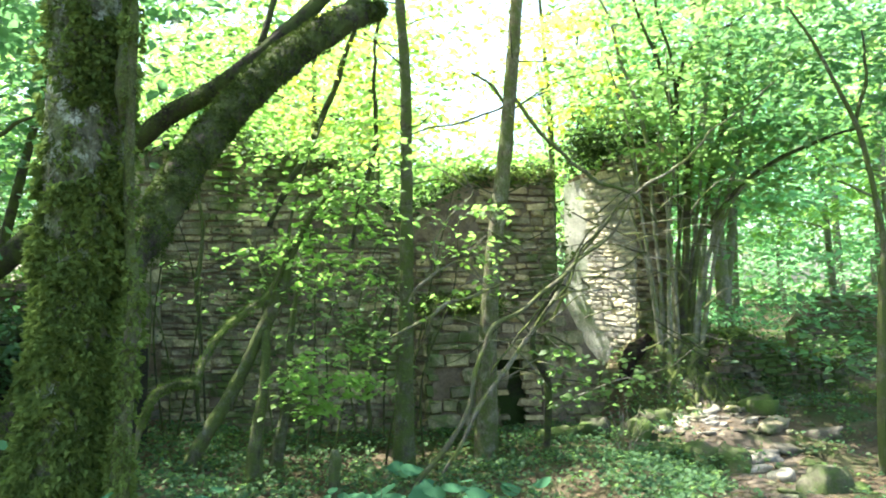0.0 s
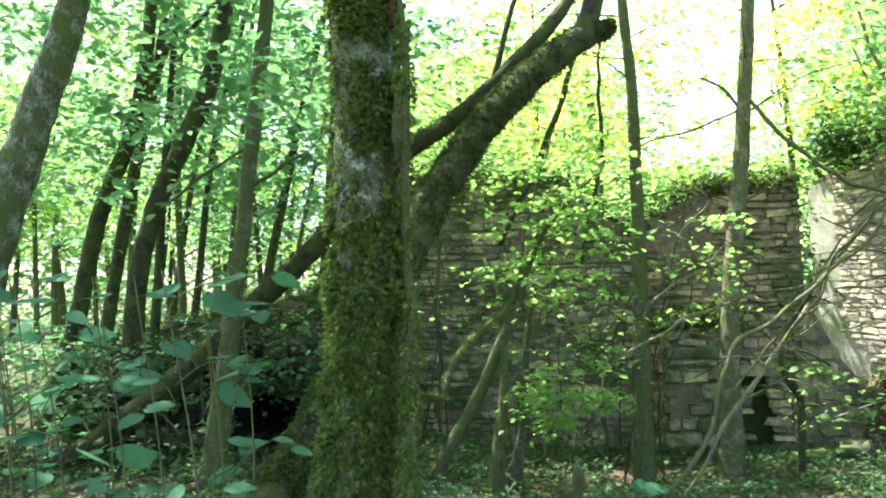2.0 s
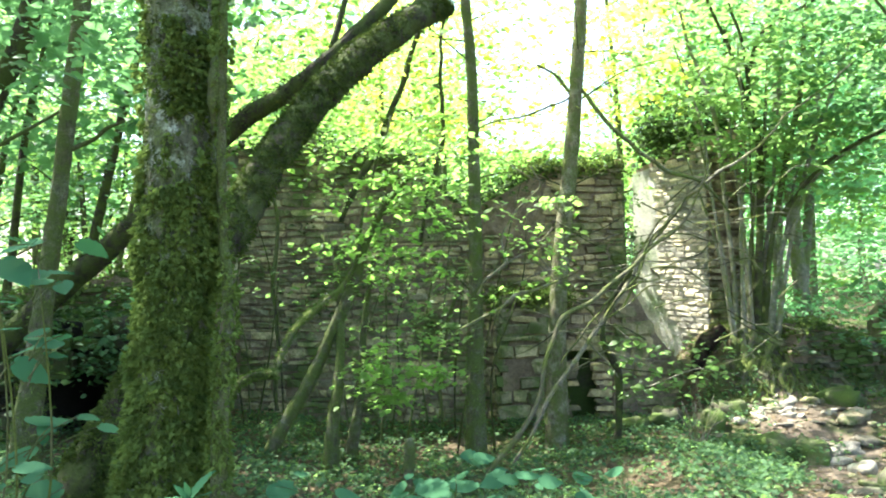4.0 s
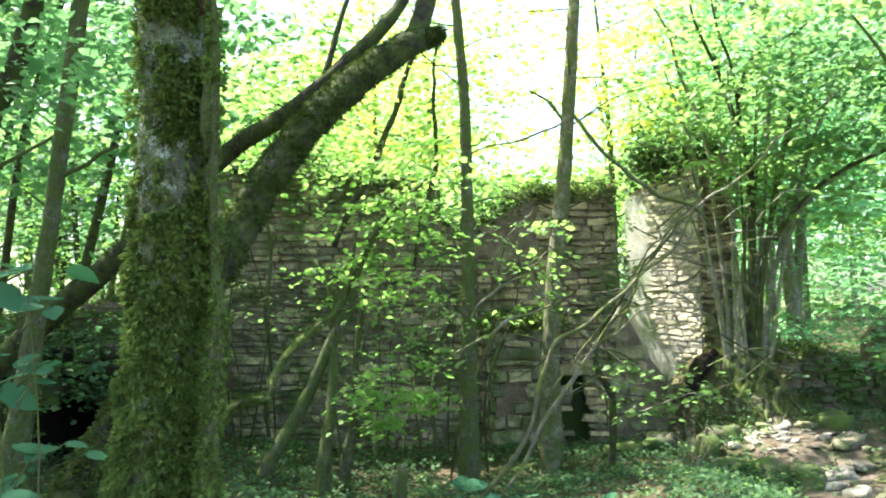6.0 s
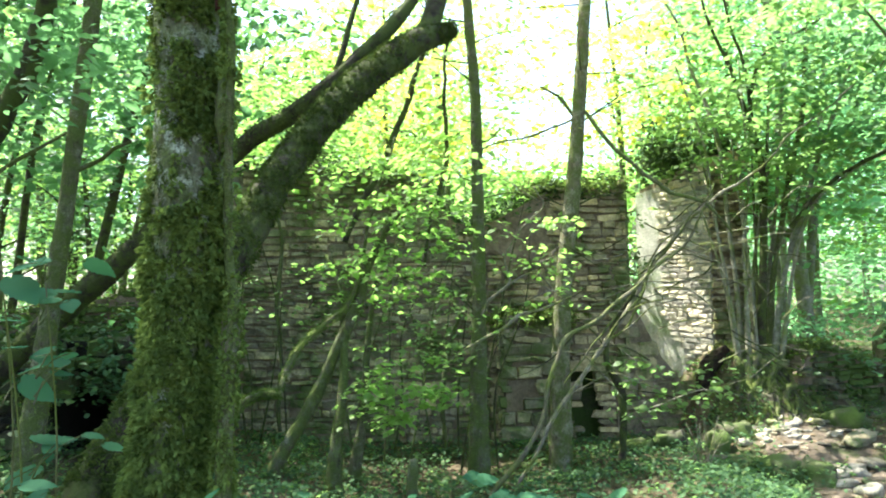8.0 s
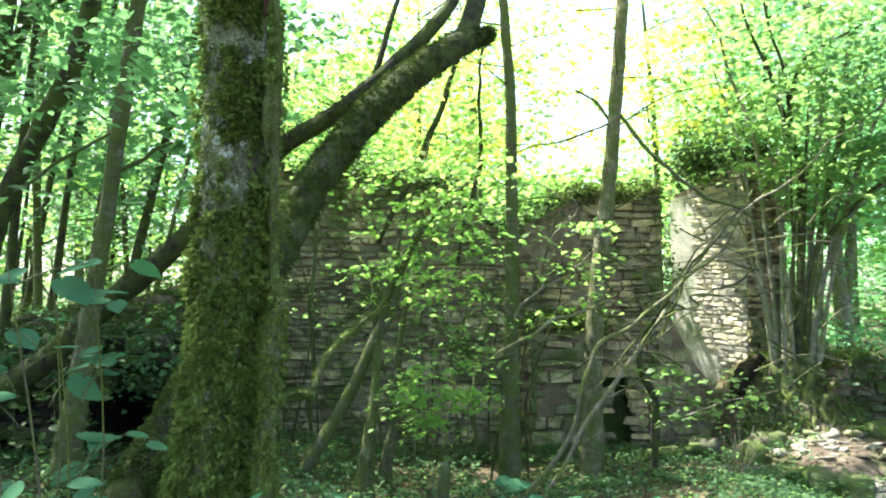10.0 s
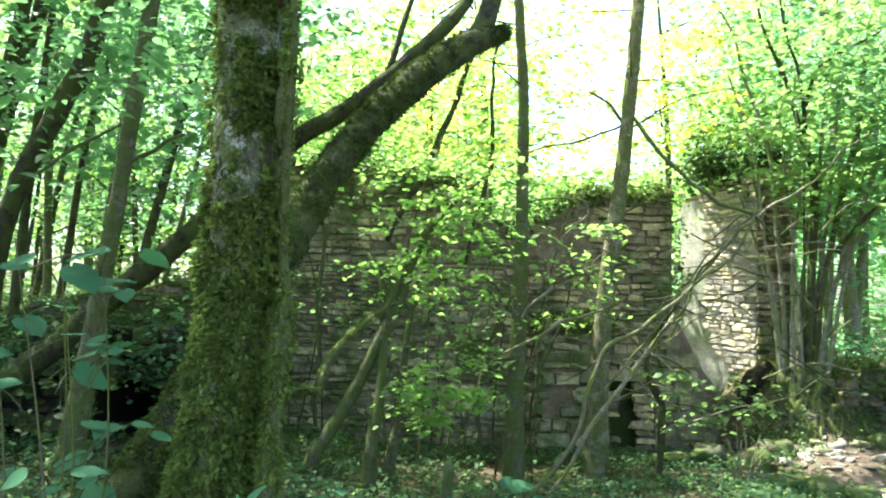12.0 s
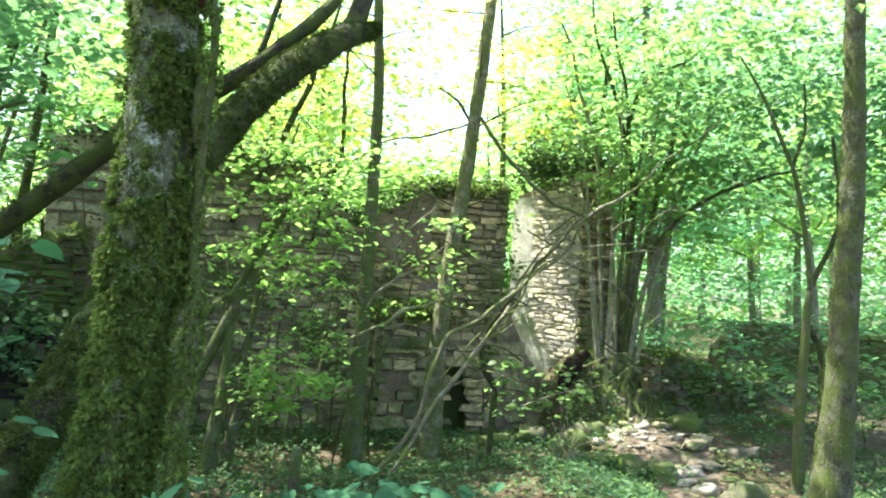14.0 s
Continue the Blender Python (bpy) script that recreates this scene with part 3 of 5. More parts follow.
def crown_of(owner, centres, radius, per, size, material, shape=LEAF_FAR, name="crown", flat=0.45):
    if len(centres) == 0:
        return None
    v, f = sprays(centres, radius, per, size, shape, flat)
    return part(name, mesh_of(name, v, f, material, smooth=False), owner, kind="stuff")


def tree_thing(name, spine, label, category="tree", group=""):
    x, y = spine[0][:2]
    return thing(name, (x, y, ground_z(x, y)), label, category, group)


def roof_points(x, y, z0, z1, r, n):
    a, q = rng.uniform(0, 2 * math.pi, n), np.sqrt(rng.uniform(0, 1, n)) * r
    return np.stack([x + np.cos(a) * q, y + np.sin(a) * q, rng.uniform(z0, z1, n)], 1)

def along_stems(stems, n, out, lo=0.35, hi=1.0):
    pts = []
    for s in stems:
        c = smoothed(s, 0.1)
        i = rng.integers(int(len(c) * lo), max(int(len(c) * hi), 1), n)
        pts.append(c[i, :3] + rng.normal(0, 1, (n, 3)) * np.array(out))
    return np.concatenate(pts)


def box_points(x0, x1, y0, y1, z0, z1, n):
    return np.stack([rng.uniform(x0, x1, n), rng.uniform(y0, y1, n), rng.uniform(z0, z1, n)], 1)


def branching(owner, spines, material, sides=7, name="branch"):
    for s in spines:
        limb(name, s, owner, material, sides, 0.08, 0.22, wobble=0.035)


def moss_on(owner, spine, n, size, cover, material=None, t0=0.0, t1=1.0, hang=0.55, tuft=1, shape=LEAF_MOSS, lump=1.5):
    """Hanging moss flakes on the bark of a stem; cover(q, w): how thick they stand at a point with that outward way."""
    c = smoothed(spine, 0.03)
    i = rng.integers(int(len(c) * t0), max(1, int((len(c) - 1) * t1)), n)
    tan = np.gradient(c[:, :3], axis=0)[i]
    tan /= np.linalg.norm(tan, axis=1)[:, None]
    j = np.minimum(i + 1, len(c) - 1)
    k = rng.uniform(0, 1, n)[:, None]
    at = c[i] * (1 - k) + c[j] * k
    w = rng.normal(0, 1, (n, 3))
    w -= tan * np.sum(w * tan, 1)[:, None]
    w /= np.linalg.norm(w, axis=1)[:, None]
    p = at[:, :3] + w * (at[:, 3] * rng.uniform(0.94, 1.06, n))[:, None]
    keep = np.array([rnd.random() < cover(Vector(q), Vector(o)) for q, o in zip(p, w)])
    p, w = p[keep], w[keep]
    way = w * rng.uniform(0.3, 1.1, (len(w), 1)) + np.array((0, 0, -hang)) + rng.normal(0, 0.45, w.shape)
    swell = np.array([max(0.0, noise.noise(Vector((q[0] * 13, q[1] * 13, q[2] * 8)))) for q in p])
    p = p + w * (swell * size * lump)[:, None]
    p, way, w = (np.repeat(q, tuft, axis=0) for q in (p, way, w))
    p = p + rng.normal(0, size * 0.42, p.shape) * (1 - 0.7 * np.abs(w))
    v, f = leaves(p, size, shape, heading=way, spread=0.35)
    part("moss", mesh_of("moss", v, f, material or M_MOSS, smooth=False), owner, "feathery green moss", "stuff")


# the big mossy tree close by, with an ivy-like stem against it
MOSSY = [(-1.008, 2.78, 0.78, 0.147), (-0.998, 2.78, 0.89, 0.131), (-0.968, 2.79, 1.15, 0.126), (-0.948, 2.8, 1.41, 0.122), (-0.928, 2.8, 1.72, 0.128), (-0.918, 2.8, 1.99, 0.123), (-0.918, 2.8, 2.29, 0.117), (-0.928, 2.8, 2.59, 0.115), (-0.938, 2.8, 3.1, 0.107), (-0.988, 2.85, 3.88, 0.095)]
MOSSY = [(x, y, z, r - (0.014 if z < 1.9 else 0.006)) for x, y, z, r in MOSSY]
big = tree_thing("mossy_tree", MOSSY, "thick tree trunk shaggy with green moss over pale lichened bark")
big_trunk = limb("trunk", MOSSY, big, M_BARK_LICHEN, 56, 0.025, 0.11, True)
STEM = [(-0.778, 2.7, 0.77, 0.03), (-0.768, 2.69, 1.05, 0.026), (-0.748, 2.69, 1.32, 0.024), (-0.748, 2.73, 1.49, 0.02), (-0.772, 2.76, 1.69, 0.015), (-0.762, 2.72, 1.97, 0.015), (-0.742, 2.68, 2.21, 0.013), (-0.742, 2.68, 2.42, 0.014), (-0.792, 2.75, 2.81, 0.011)]
climber = limb("climbing_stem", STEM, big, M_BARK, 12, 0.05, 0.2, True, "old mossy climbing stem")


limb("knot", [(-0.785, 2.73, 2.02, 0.010), (-0.775, 2.71, 2.08, 0.022), (-0.77, 2.7, 2.14, 0.025), (-0.775, 2.71, 2.2, 0.020), (-0.785, 2.73, 2.27, 0.010)], big, M_BARK, 14, 0.012, 0.7, label="swollen knot of the climbing stem")
limb("knot", [(-0.80, 2.73, 2.50, 0.008), (-0.785, 2.71, 2.54, 0.017), (-0.782, 2.71, 2.58, 0.018), (-0.795, 2.73, 2.63, 0.008)], big, M_RED_BARK, 14, 0.01, 0.7, label="bare reddish broken knot")


def big_cover(q, w):
    patch = noise.noise(q * 4.0) + 0.7 * noise.noise(q * 11.0)
    tuft = noise.noise(Vector((q.x * 24, q.y * 24, q.z * 20)))
    low = max(0.0, min(1.0, (1.95 - q.z) / 0.75))
    upper = 0.9 if patch + 0.35 * w.x + 0.5 * tuft > 0.24 else 0.05
    lower = 0.95 if tuft + 0.35 * patch > -0.22 else 0.10
    return upper * (1 - low) + lower * low


moss_on(big_trunk, rooted(MOSSY), 12000, 0.026, big_cover, t1=0.8, hang=0.6, tuft=13, shape=LEAF_FROND, lump=1.7)
moss_on(big_trunk, rooted(MOSSY), 9000, 0.016, lambda q, w: 0.25 + 0.7 * big_cover(q, w), M_MOSS_DARK, t1=0.8, tuft=6, lump=0.5)
moss_on(climber, STEM, 1100, 0.019, lambda q, w: 0.85 if q.z < 1.5 else 0.3, tuft=7, shape=LEAF_FROND)
crown_of(big, box_points(-2.6, -1.5, 4.6, 5.9, 2.75, 3.8, 18), 0.32, 16, 0.1, M_LEAF_SHADE, LEAF_NEAR, "leaves")
# Leaf roofs out of view, added to shade the ground beside the vault.
crown_of(big, roof_points(-7.0, 6.0, 5.0, 9.0, 3.6, 130), 0.9, 34, 0.17, M_LEAF)
crown_of(big, np.concatenate([roof_points(-0.6, 3.2, 4.8, 8.0, 3.2, 42), roof_points(-3.7, 3.6, 4.0, 6.5, 2.4, 80), roof_points(-7.5, 7.5, 6.2, 8.0, 3.2, 90)]), 0.75, 36, 0.12, M_LEAF)

# the snapped tree that leans across, with a thinner pole lying along it
BROKEN = [(-1.5, 3.2, 0.63, 0.095), (-1.47, 3.3, 0.77, 0.089), (-1.4, 3.6, 1.04, 0.089), (-1.33, 4.1, 1.43, 0.095), (-1.19, 4.6, 1.88, 0.101), (-1.06, 4.9, 2.27, 0.1), (-0.84, 5.2, 2.68, 0.101), (-0.57, 5.5, 3.05, 0.103), (-0.2, 5.8, 3.41, 0.096), (0.05, 6.0, 3.55, 0.055)]
snapped = tree_thing("broken_tree", BROKEN, "leaning snapped tree, dark mossy bark, jagged broken end")
snapped_trunk = limb("trunk", BROKEN, snapped, M_BARK_DARK, 26, 0.04, 0.24, True)
limb("upper_limb", [(-0.39, 5.68, 3.26, 0.072), (-0.17, 5.85, 3.49, 0.077), (-0.08, 5.95, 3.72, 0.076), (-0.01, 6.1, 4.16, 0.071), (0.06, 6.4, 5.21, 0.062)], snapped, M_BARK_DARK, 14, 0.06, 0.16)
moss_on(snapped_trunk, BROKEN, 14000, 0.022, lambda q, w: 0.5 + 0.8 * noise.noise(q * 5) + (0.4 if q.z < 1.6 else 0.0) + 0.4 * w.z, M_MOSS_DARK, tuft=5, lump=1.0)
POLE = [(-5.47, 7.0, -0.06, 0.124), (-4.61, 7.0, 0.5, 0.116), (-3.89, 7.0, 1.02, 0.109), (-3.41, 6.9, 1.41, 0.104), (-2.57, 6.6, 2.01, 0.092), (-1.64, 6.2, 2.71, 0.073), (-1.12, 5.9, 2.93, 0.067), (-0.76, 5.75, 3.17, 0.058), (-0.39, 5.8, 3.54, 0.053), (-0.2, 5.9, 3.85, 0.044), (0.04, 6.1, 4.43, 0.036)]
pole = tree_thing("leaning_pole", POLE, "long thin dead trunk leaning through the trees, mossy")
pole_trunk = limb("trunk", POLE, pole, M_BARK_DARK, 14, 0.08, 0.14)
limb("branch", [(-0.8, 5.75, 3.19, 0.031), (-0.76, 5.75, 3.33, 0.025), (-0.68, 5.8, 3.65, 0.021), (-0.58, 5.9, 3.99, 0.018)], pole, M_BARK_DARK, 8, 0.08)
moss_on(pole_trunk, POLE, 9000, 0.028, lambda q, w: 0.45 + 0.5 * noise.noise(q * 4) + 0.4 * w.z, M_MOSS_DARK, t1=0.8)

# two slim trees in front of the wall
SLIM = [(0.3, 8.9, -0.77, 0.16), (0.3, 8.9, -0.5, 0.134), (0.31, 8.9, 0.49, 0.098), (0.34, 8.9, 1.74, 0.075), (0.35, 8.9, 3.02, 0.067), (0.34, 8.9, 3.94, 0.062), (0.29, 8.9, 4.66, 0.057), (0.23, 9.0, 5.85, 0.047), (0.19, 9.2, 7.93, 0.032)]
slim = tree_thing("slim_tree", SLIM, "slim straight tree with greenish mossy bark", group="slim trees before the wall")
slim_trunk = limb("trunk", SLIM, slim, M_BARK, 14, 0.08, 0.12, True)
moss_on(slim_trunk, SLIM, 9000, 0.026, lambda q, w: 0.42 + 0.8 * noise.noise(q * 3) + 0.35 * (1.2 - q.z))
# The yellow leaf colour paints the glow of light behind this crown.
crown_of(slim, np.concatenate([roof_points(0.2, 8.9, 4.9, 7.6, 1.6, 36), box_points(-1.6, 1.6, 9.6, 12.2, 3.4, 5.6, 58)]), 0.5, 24, 0.11, M_LEAF_BACKLIT, LEAF_NEAR)
SLIM2 = [(1.31, 9.6, -0.67, 0.185), (1.3, 9.6, -0.41, 0.148), (1.33, 9.6, 0.73, 0.116), (1.41, 9.6, 1.75, 0.1), (1.54, 9.6, 2.78, 0.095), (1.65, 9.6, 3.83, 0.082), (1.76, 9.6, 5.11, 0.077), (1.9, 9.7, 6.76, 0.059), (2.06, 9.8, 9.1, 0.038)]
slim2 = tree_thing("slim_tree", SLIM2, "slim tree, one side lit by the sun, mossy foot", group="slim trees before the wall")
# The whole trunk wears the lit bark colour.
slim2_trunk = limb("trunk", SLIM2, slim2, M_BARK_SUNLIT, 14, 0.08, 0.12, True)
branching(slim2, [
    [(1.71, 9.6, 3.79, 0.027), (1.86, 9.3, 3.41, 0.025), (2.16, 9.2, 3.05, 0.025), (2.59, 9.1, 2.69, 0.023), (2.91, 9.0, 2.56, 0.018), (3.25, 9.0, 2.18, 0.012)],
    [(1.65, 9.6, 3.72, 0.018), (1.32, 9.5, 3.56, 0.014), (0.93, 9.4, 3.39, 0.014), (0.52, 9.3, 3.31, 0.011), (0.11, 9.2, 3.01, 0.009)],
    [(1.62, 9.6, 3.65, 0.02), (1.43, 9.7, 3.96, 0.018), (1.19, 9.7, 4.11, 0.012)]], M_BARK)
moss_on(slim2_trunk, SLIM2, 9000, 0.026, lambda q, w: 0.42 + 0.8 * noise.noise(q * 3) + 0.35 * (1.2 - q.z))
# The high leaf roof is out of view, added to shade the path.
crown_of(slim2, np.concatenate([roof_points(1.4, 9.4, 5.7, 8.4, 2.2, 52), box_points(1.2, 3.6, 10.4, 12.6, 3.7, 5.8, 46)]), 0.5, 26, 0.11, M_LEAF_BACKLIT, LEAF_NEAR)

for owner, spine in ((slim_trunk, SLIM), (slim2_trunk, SLIM2)):
    c = smoothed(spine, 0.2)
    for k in range(16):
        q = c[rnd.randrange(len(c) // 4, len(c) - 2)]
        a, l = rnd.uniform(0, 2 * math.pi), rnd.uniform(0.4, 1.3)
        e = (q[0] + math.cos(a) * l, q[1] + math.sin(a) * l * 0.6, q[2] + rnd.uniform(-0.2, 0.6))
        limb("twig", [(q[0], q[1], q[2], 0.011), ((q[0] + e[0]) / 2, (q[1] + e[1]) / 2, (q[2] + e[2]) / 2 + rnd.uniform(-0.1, 0.12), 0.008), (*e, 0.004)], owner, M_BARK_DARK, 5, 0.12)

# fallen and dead branches before the pier
FALLEN = [(0.68, 8.2, -0.35, 0.019), (0.89, 8.3, -0.03, 0.02), (1.25, 8.5, 0.43, 0.023), (1.67, 8.7, 0.98, 0.024), (2.04, 8.9, 1.43, 0.028), (2.33, 9.0, 1.84, 0.025), (2.7, 9.1, 2.27, 0.023), (3.14, 9.2, 2.62, 0.02), (3.73, 9.3, 2.99, 0.016), (4.19, 9.4, 3.43, 0.013), (4.74, 9.5, 3.79, 0.012), (5.45, 9.6, 4.37, 0.009)]
fallen = thing("fallen_branch", (1.2, 8.2, -0.4), "long pale dead branch arching up from the ground", "branch", "dead branches")
fallen_main = limb("branch", FALLEN, fallen, M_DEAD, 8, 0.08, 0.25, True, wobble=0.05)
branching(fallen_main, [
    [(2.33, 9.0, 1.84, 0.013), (2.6, 9.0, 2.23, 0.012), (2.84, 8.9, 2.44, 0.009), (2.97, 8.9, 2.66, 0.008), (2.88, 8.9, 2.73, 0.006)],
    [(2.04, 8.9, 1.43, 0.013), (2.36, 8.8, 1.46, 0.012), (2.27, 8.8, 1.59, 0.013), (2.55, 8.7, 1.57, 0.012), (2.8, 8.7, 1.42, 0.009), (2.98, 8.7, 1.27, 0.006)]], M_DEAD, 6, "twig")
fallen2 = thing("fallen_branch", (0.7, 7.8, -0.4), "mossy fallen branch leaning through the undergrowth", "branch", "dead branches")
limb("branch", [(0.4, 7.8, -0.37, 0.027), (0.73, 7.9, -0.0, 0.025), (0.93, 8.1, 0.35, 0.024), (1.03, 8.2, 0.73, 0.023), (1.3, 8.3, 1.13, 0.022), (1.7, 8.5, 1.35, 0.021), (2.06, 8.7, 1.62, 0.021), (2.5, 8.9, 1.93, 0.019), (2.76, 9.0, 2.16, 0.016), (2.94, 9.0, 2.51, 0.009)], fallen2, M_MOSSTWIG, 8, 0.08, 0.25, True, wobble=0.05)
HOOK = [(1.89, 9.0, -0.45, 0.041), (1.93, 9.0, 0.08, 0.041), (1.91, 9.0, 0.45, 0.05), (1.77, 9.0, 0.74, 0.036), (1.78, 9.0, 0.99, 0.029), (1.92, 8.95, 1.28, 0.027), (2.08, 8.85, 1.56, 0.02)]
hook = tree_thing("crooked_sapling", HOOK, "dark crooked sapling with a hooked stem", "sapling")
limb("stem", HOOK, hook, M_BARK_DARK, 9, 0.08, 0.15, True)
pale = thing("dead_branch", (0.6, 8.8, 0.9), "pale bleached dead branches caught on a slim tree", "branch", "dead branches")
branching(pale, [
    [(-0.03, 8.75, 0.79, 0.015), (0.25, 8.7, 1.01, 0.016), (0.56, 8.7, 1.14, 0.019), (0.74, 8.7, 1.27, 0.019), (0.98, 8.8, 1.36, 0.017), (1.26, 9.0, 1.44, 0.013)],
    [(0.36, 8.7, 1.31, 0.016), (0.43, 8.7, 1.47, 0.016), (0.64, 8.7, 1.64, 0.016), (0.66, 8.7, 1.73, 0.013), (0.63, 8.7, 1.95, 0.012), (0.74, 8.7, 2.17, 0.01), (0.87, 8.7, 2.35, 0.01), (1.06, 8.7, 2.49, 0.009), (1.03, 8.7, 2.6, 0.007), (0.97, 8.7, 2.71, 0.005)],
    [(0.64, 8.7, 1.64, 0.012), (0.82, 8.7, 1.73, 0.01), (1.01, 8.7, 1.73, 0.009), (1.23, 8.75, 1.45, 0.007)]], M_DEAD, 7)
for k in range(3):
    o = (rnd.uniform(-0.12, 0.12), rnd.uniform(-0.25, 0.3), rnd.uniform(-0.1, 0.14))
    a, e = rnd.randrange(2, 4), rnd.randrange(7, 10)
    limb("twig", [(x + o[0] + rnd.gauss(0, 0.06), y + o[1], z + o[2] + rnd.gauss(0, 0.06), r * 0.5) for x, y, z, r in FALLEN[a:e]], fallen_main, M_BARK_DARK if k % 2 else M_MOSSTWIG, 6, 0.1, wobble=0.06)
for k in range(52):
    x, y, z = rnd.uniform(1.0, 3.9), rnd.uniform(8.6, 9.6), rnd.uniform(0.3, 2.6)
    a, l = rnd.uniform(-0.9, 0.9), rnd.uniform(0.4, 1.3)
    if rnd.random() < 0.5:
        a += math.pi
    limb("twig", [(x, y, z, 0.010), (x + math.cos(a) * l * 0.5, y - 0.1, z + math.sin(a) * l * 0.4 + 0.08, 0.007), (x + math.cos(a) * l, y - 0.15, z + math.sin(a) * l * 0.5, 0.003)], fallen_main, M_DEAD if k % 3 else M_BARK_DARK, 5, 0.08, wobble=0.06)

# hazel saplings and their bright leaves in front of the wall
HAZEL = [(x, y, z, r * 1.6) for x, y, z, r in [(-1.83, 7.9, -0.34, 0.057), (-1.67, 7.9, 0.01, 0.045), (-1.38, 8.0, 0.51, 0.041), (-1.17, 8.0, 0.95, 0.037), (-1.0, 8.0, 1.29, 0.041), (-0.91, 8.0, 1.51, 0.034), (-0.78, 8.0, 1.91, 0.022), (-0.55, 8.0, 2.31, 0.017), (-0.29, 8.0, 2.59, 0.013), (-0.09, 8.1, 2.78, 0.009)]]
hazel = tree_thing("hazel_sapling", HAZEL, "leaning mossy hazel sapling with thin bright green leaves", "sapling", "hazel saplings")
hazel_stem = limb("stem", HAZEL, hazel, M_BARK, 10, 0.08, 0.14, True)
moss_on(hazel_stem, HAZEL, 2600, 0.022, lambda q, w: 0.6 + 0.5 * w.z + 0.3 * (1 - q.z))
branching(hazel, [
    [(-0.93, 8.0, 1.43, 0.025), (-0.89, 8.0, 1.74, 0.02), (-0.83, 7.9, 2.13, 0.015), (-0.74, 7.9, 2.47, 0.012), (-0.53, 7.9, 3.15, 0.01)]], M_BARK)
HAZEL2 = [(x, y, z, r * 1.6) for x, y, z, r in [(-1.16, 7.8, -0.3, 0.059), (-1.13, 7.8, 0.1, 0.04), (-1.07, 7.9, 0.63, 0.03), (-1.07, 8.0, 1.18, 0.024), (-1.11, 8.1, 1.63, 0.015), (-1.27, 8.2, 1.98, 0.01)]]
hazel2 = tree_thing("hazel_sapling", HAZEL2, "upright dark hazel stem beside the leaning one", "sapling", "hazel saplings")
hazel_stem = limb("stem", HAZEL2, hazel2, M_BARK, 9, 0.08, 0.14, True)
moss_on(hazel_stem, HAZEL2, 2000, 0.022, lambda q, w: 0.5 + 0.4 * (0.8 - q.z))
HAZEL3 = [(x, y, z, r * 1.6) for x, y, z, r in [(-1.03, 8.6, -0.23, 0.044), (-0.94, 8.6, 0.3, 0.031), (-0.9, 8.6, 0.9, 0.024), (-0.84, 8.6, 1.39, 0.016), (-0.78, 8.6, 1.75, 0.011)]]
hazel3 = tree_thing("hazel_sapling", HAZEL3, "thin mossy hazel stem near the wall", "sapling", "hazel saplings")
limb("stem", HAZEL3, hazel3, M_BARK, 8, 0.08, 0.14, True)
BENT = [(x, y, z, r * 1.45) for x, y, z, r in [(-1.93, 6.9, 0.38, 0.019), (-1.85, 6.9, 0.57, 0.02), (-1.78, 6.9, 0.66, 0.023), (-1.63, 6.9, 0.72, 0.022), (-1.46, 6.9, 0.72, 0.022)]]
bent = thing("bent_branch", (-1.9, 6.9, -0.2), "bent branch sleeved in yellow-green moss", "branch")
moss_on(limb("stem", rooted(BENT, 1.1), bent, M_MOSSTWIG, 8, 0.06, 0.15), BENT, 900, 0.02, lambda q, w: 0.9, tuft=4)
ARCH = [(x, y, z, r * 1.5) for x, y, z, r in [(-1.49, 6.9, 0.72, 0.012), (-1.45, 7.1, 0.93, 0.018), (-1.36, 7.4, 1.13, 0.019), (-1.19, 7.7, 1.3, 0.018), (-1.01, 7.9, 1.47, 0.015), (-0.84, 8.0, 1.91, 0.01)]]
moss_on(limb("stem", ARCH, bent, M_MOSSTWIG, 8, 0.06, 0.15), ARCH, 1200, 0.02, lambda q, w: 0.7 + 0.3 * w.z, tuft=4)
climbers = thing("climbing_stems", (-0.8, 10.0, -0.4), "thin bare climbing stems before the wall", "climber")
branching(climbers, [
    [(-2.14, 10.0, -0.09, 0.028), (-2.13, 10.0, 1.1, 0.028), (-2.16, 10.0, 1.67, 0.031), (-2.1, 10.0, 2.24, 0.025), (-2.15, 10.0, 2.82, 0.019)],
    [(-0.08, 10.0, -0.26, 0.031), (-0.1, 9.9, 0.38, 0.027), (0.01, 9.8, 0.94, 0.027), (0.16, 9.7, 1.35, 0.021), (0.44, 9.7, 1.76, 0.015)]], M_BARK, 6, "stem")
for k in range(16):
    x, y = rnd.uniform(-2.8, 0.6), rnd.uniform(9.2, 10.6)
    g, hgt, lean = ground_z(x, y), rnd.uniform(1.6, 3.6), rnd.uniform(-0.7, 0.9)
    limb("stem", [(x, y, g - 0.05, 0.014), (x + lean * 0.2 + rnd.uniform(-0.1, 0.1), y, g + hgt * 0.35, 0.012), (x + lean * 0.6 + rnd.uniform(-0.12, 0.12), y, g + hgt * 0.7, 0.009), (x + lean, y, g + hgt, 0.005)], climbers, M_BARK if k % 2 else M_BARK_DARK, 6, 0.15)
MID = [(-0.3, 10.2, 1.93, 0.019), (-0.17, 10.0, 2.64, 0.025), (0.01, 9.9, 3.2, 0.027), (0.01, 9.9, 3.78, 0.027), (0.01, 9.9, 4.44, 0.021), (0.11, 9.9, 4.95, 0.019)]
MID2 = [(-1.27, 9.6, 2.2, 0.036), (-0.99, 9.6, 2.75, 0.042), (-0.64, 9.6, 3.44, 0.038), (-0.43, 9.6, 4.0, 0.042), (-0.25, 9.6, 4.57, 0.026), (-0.13, 9.6, 4.99, 0.018)]
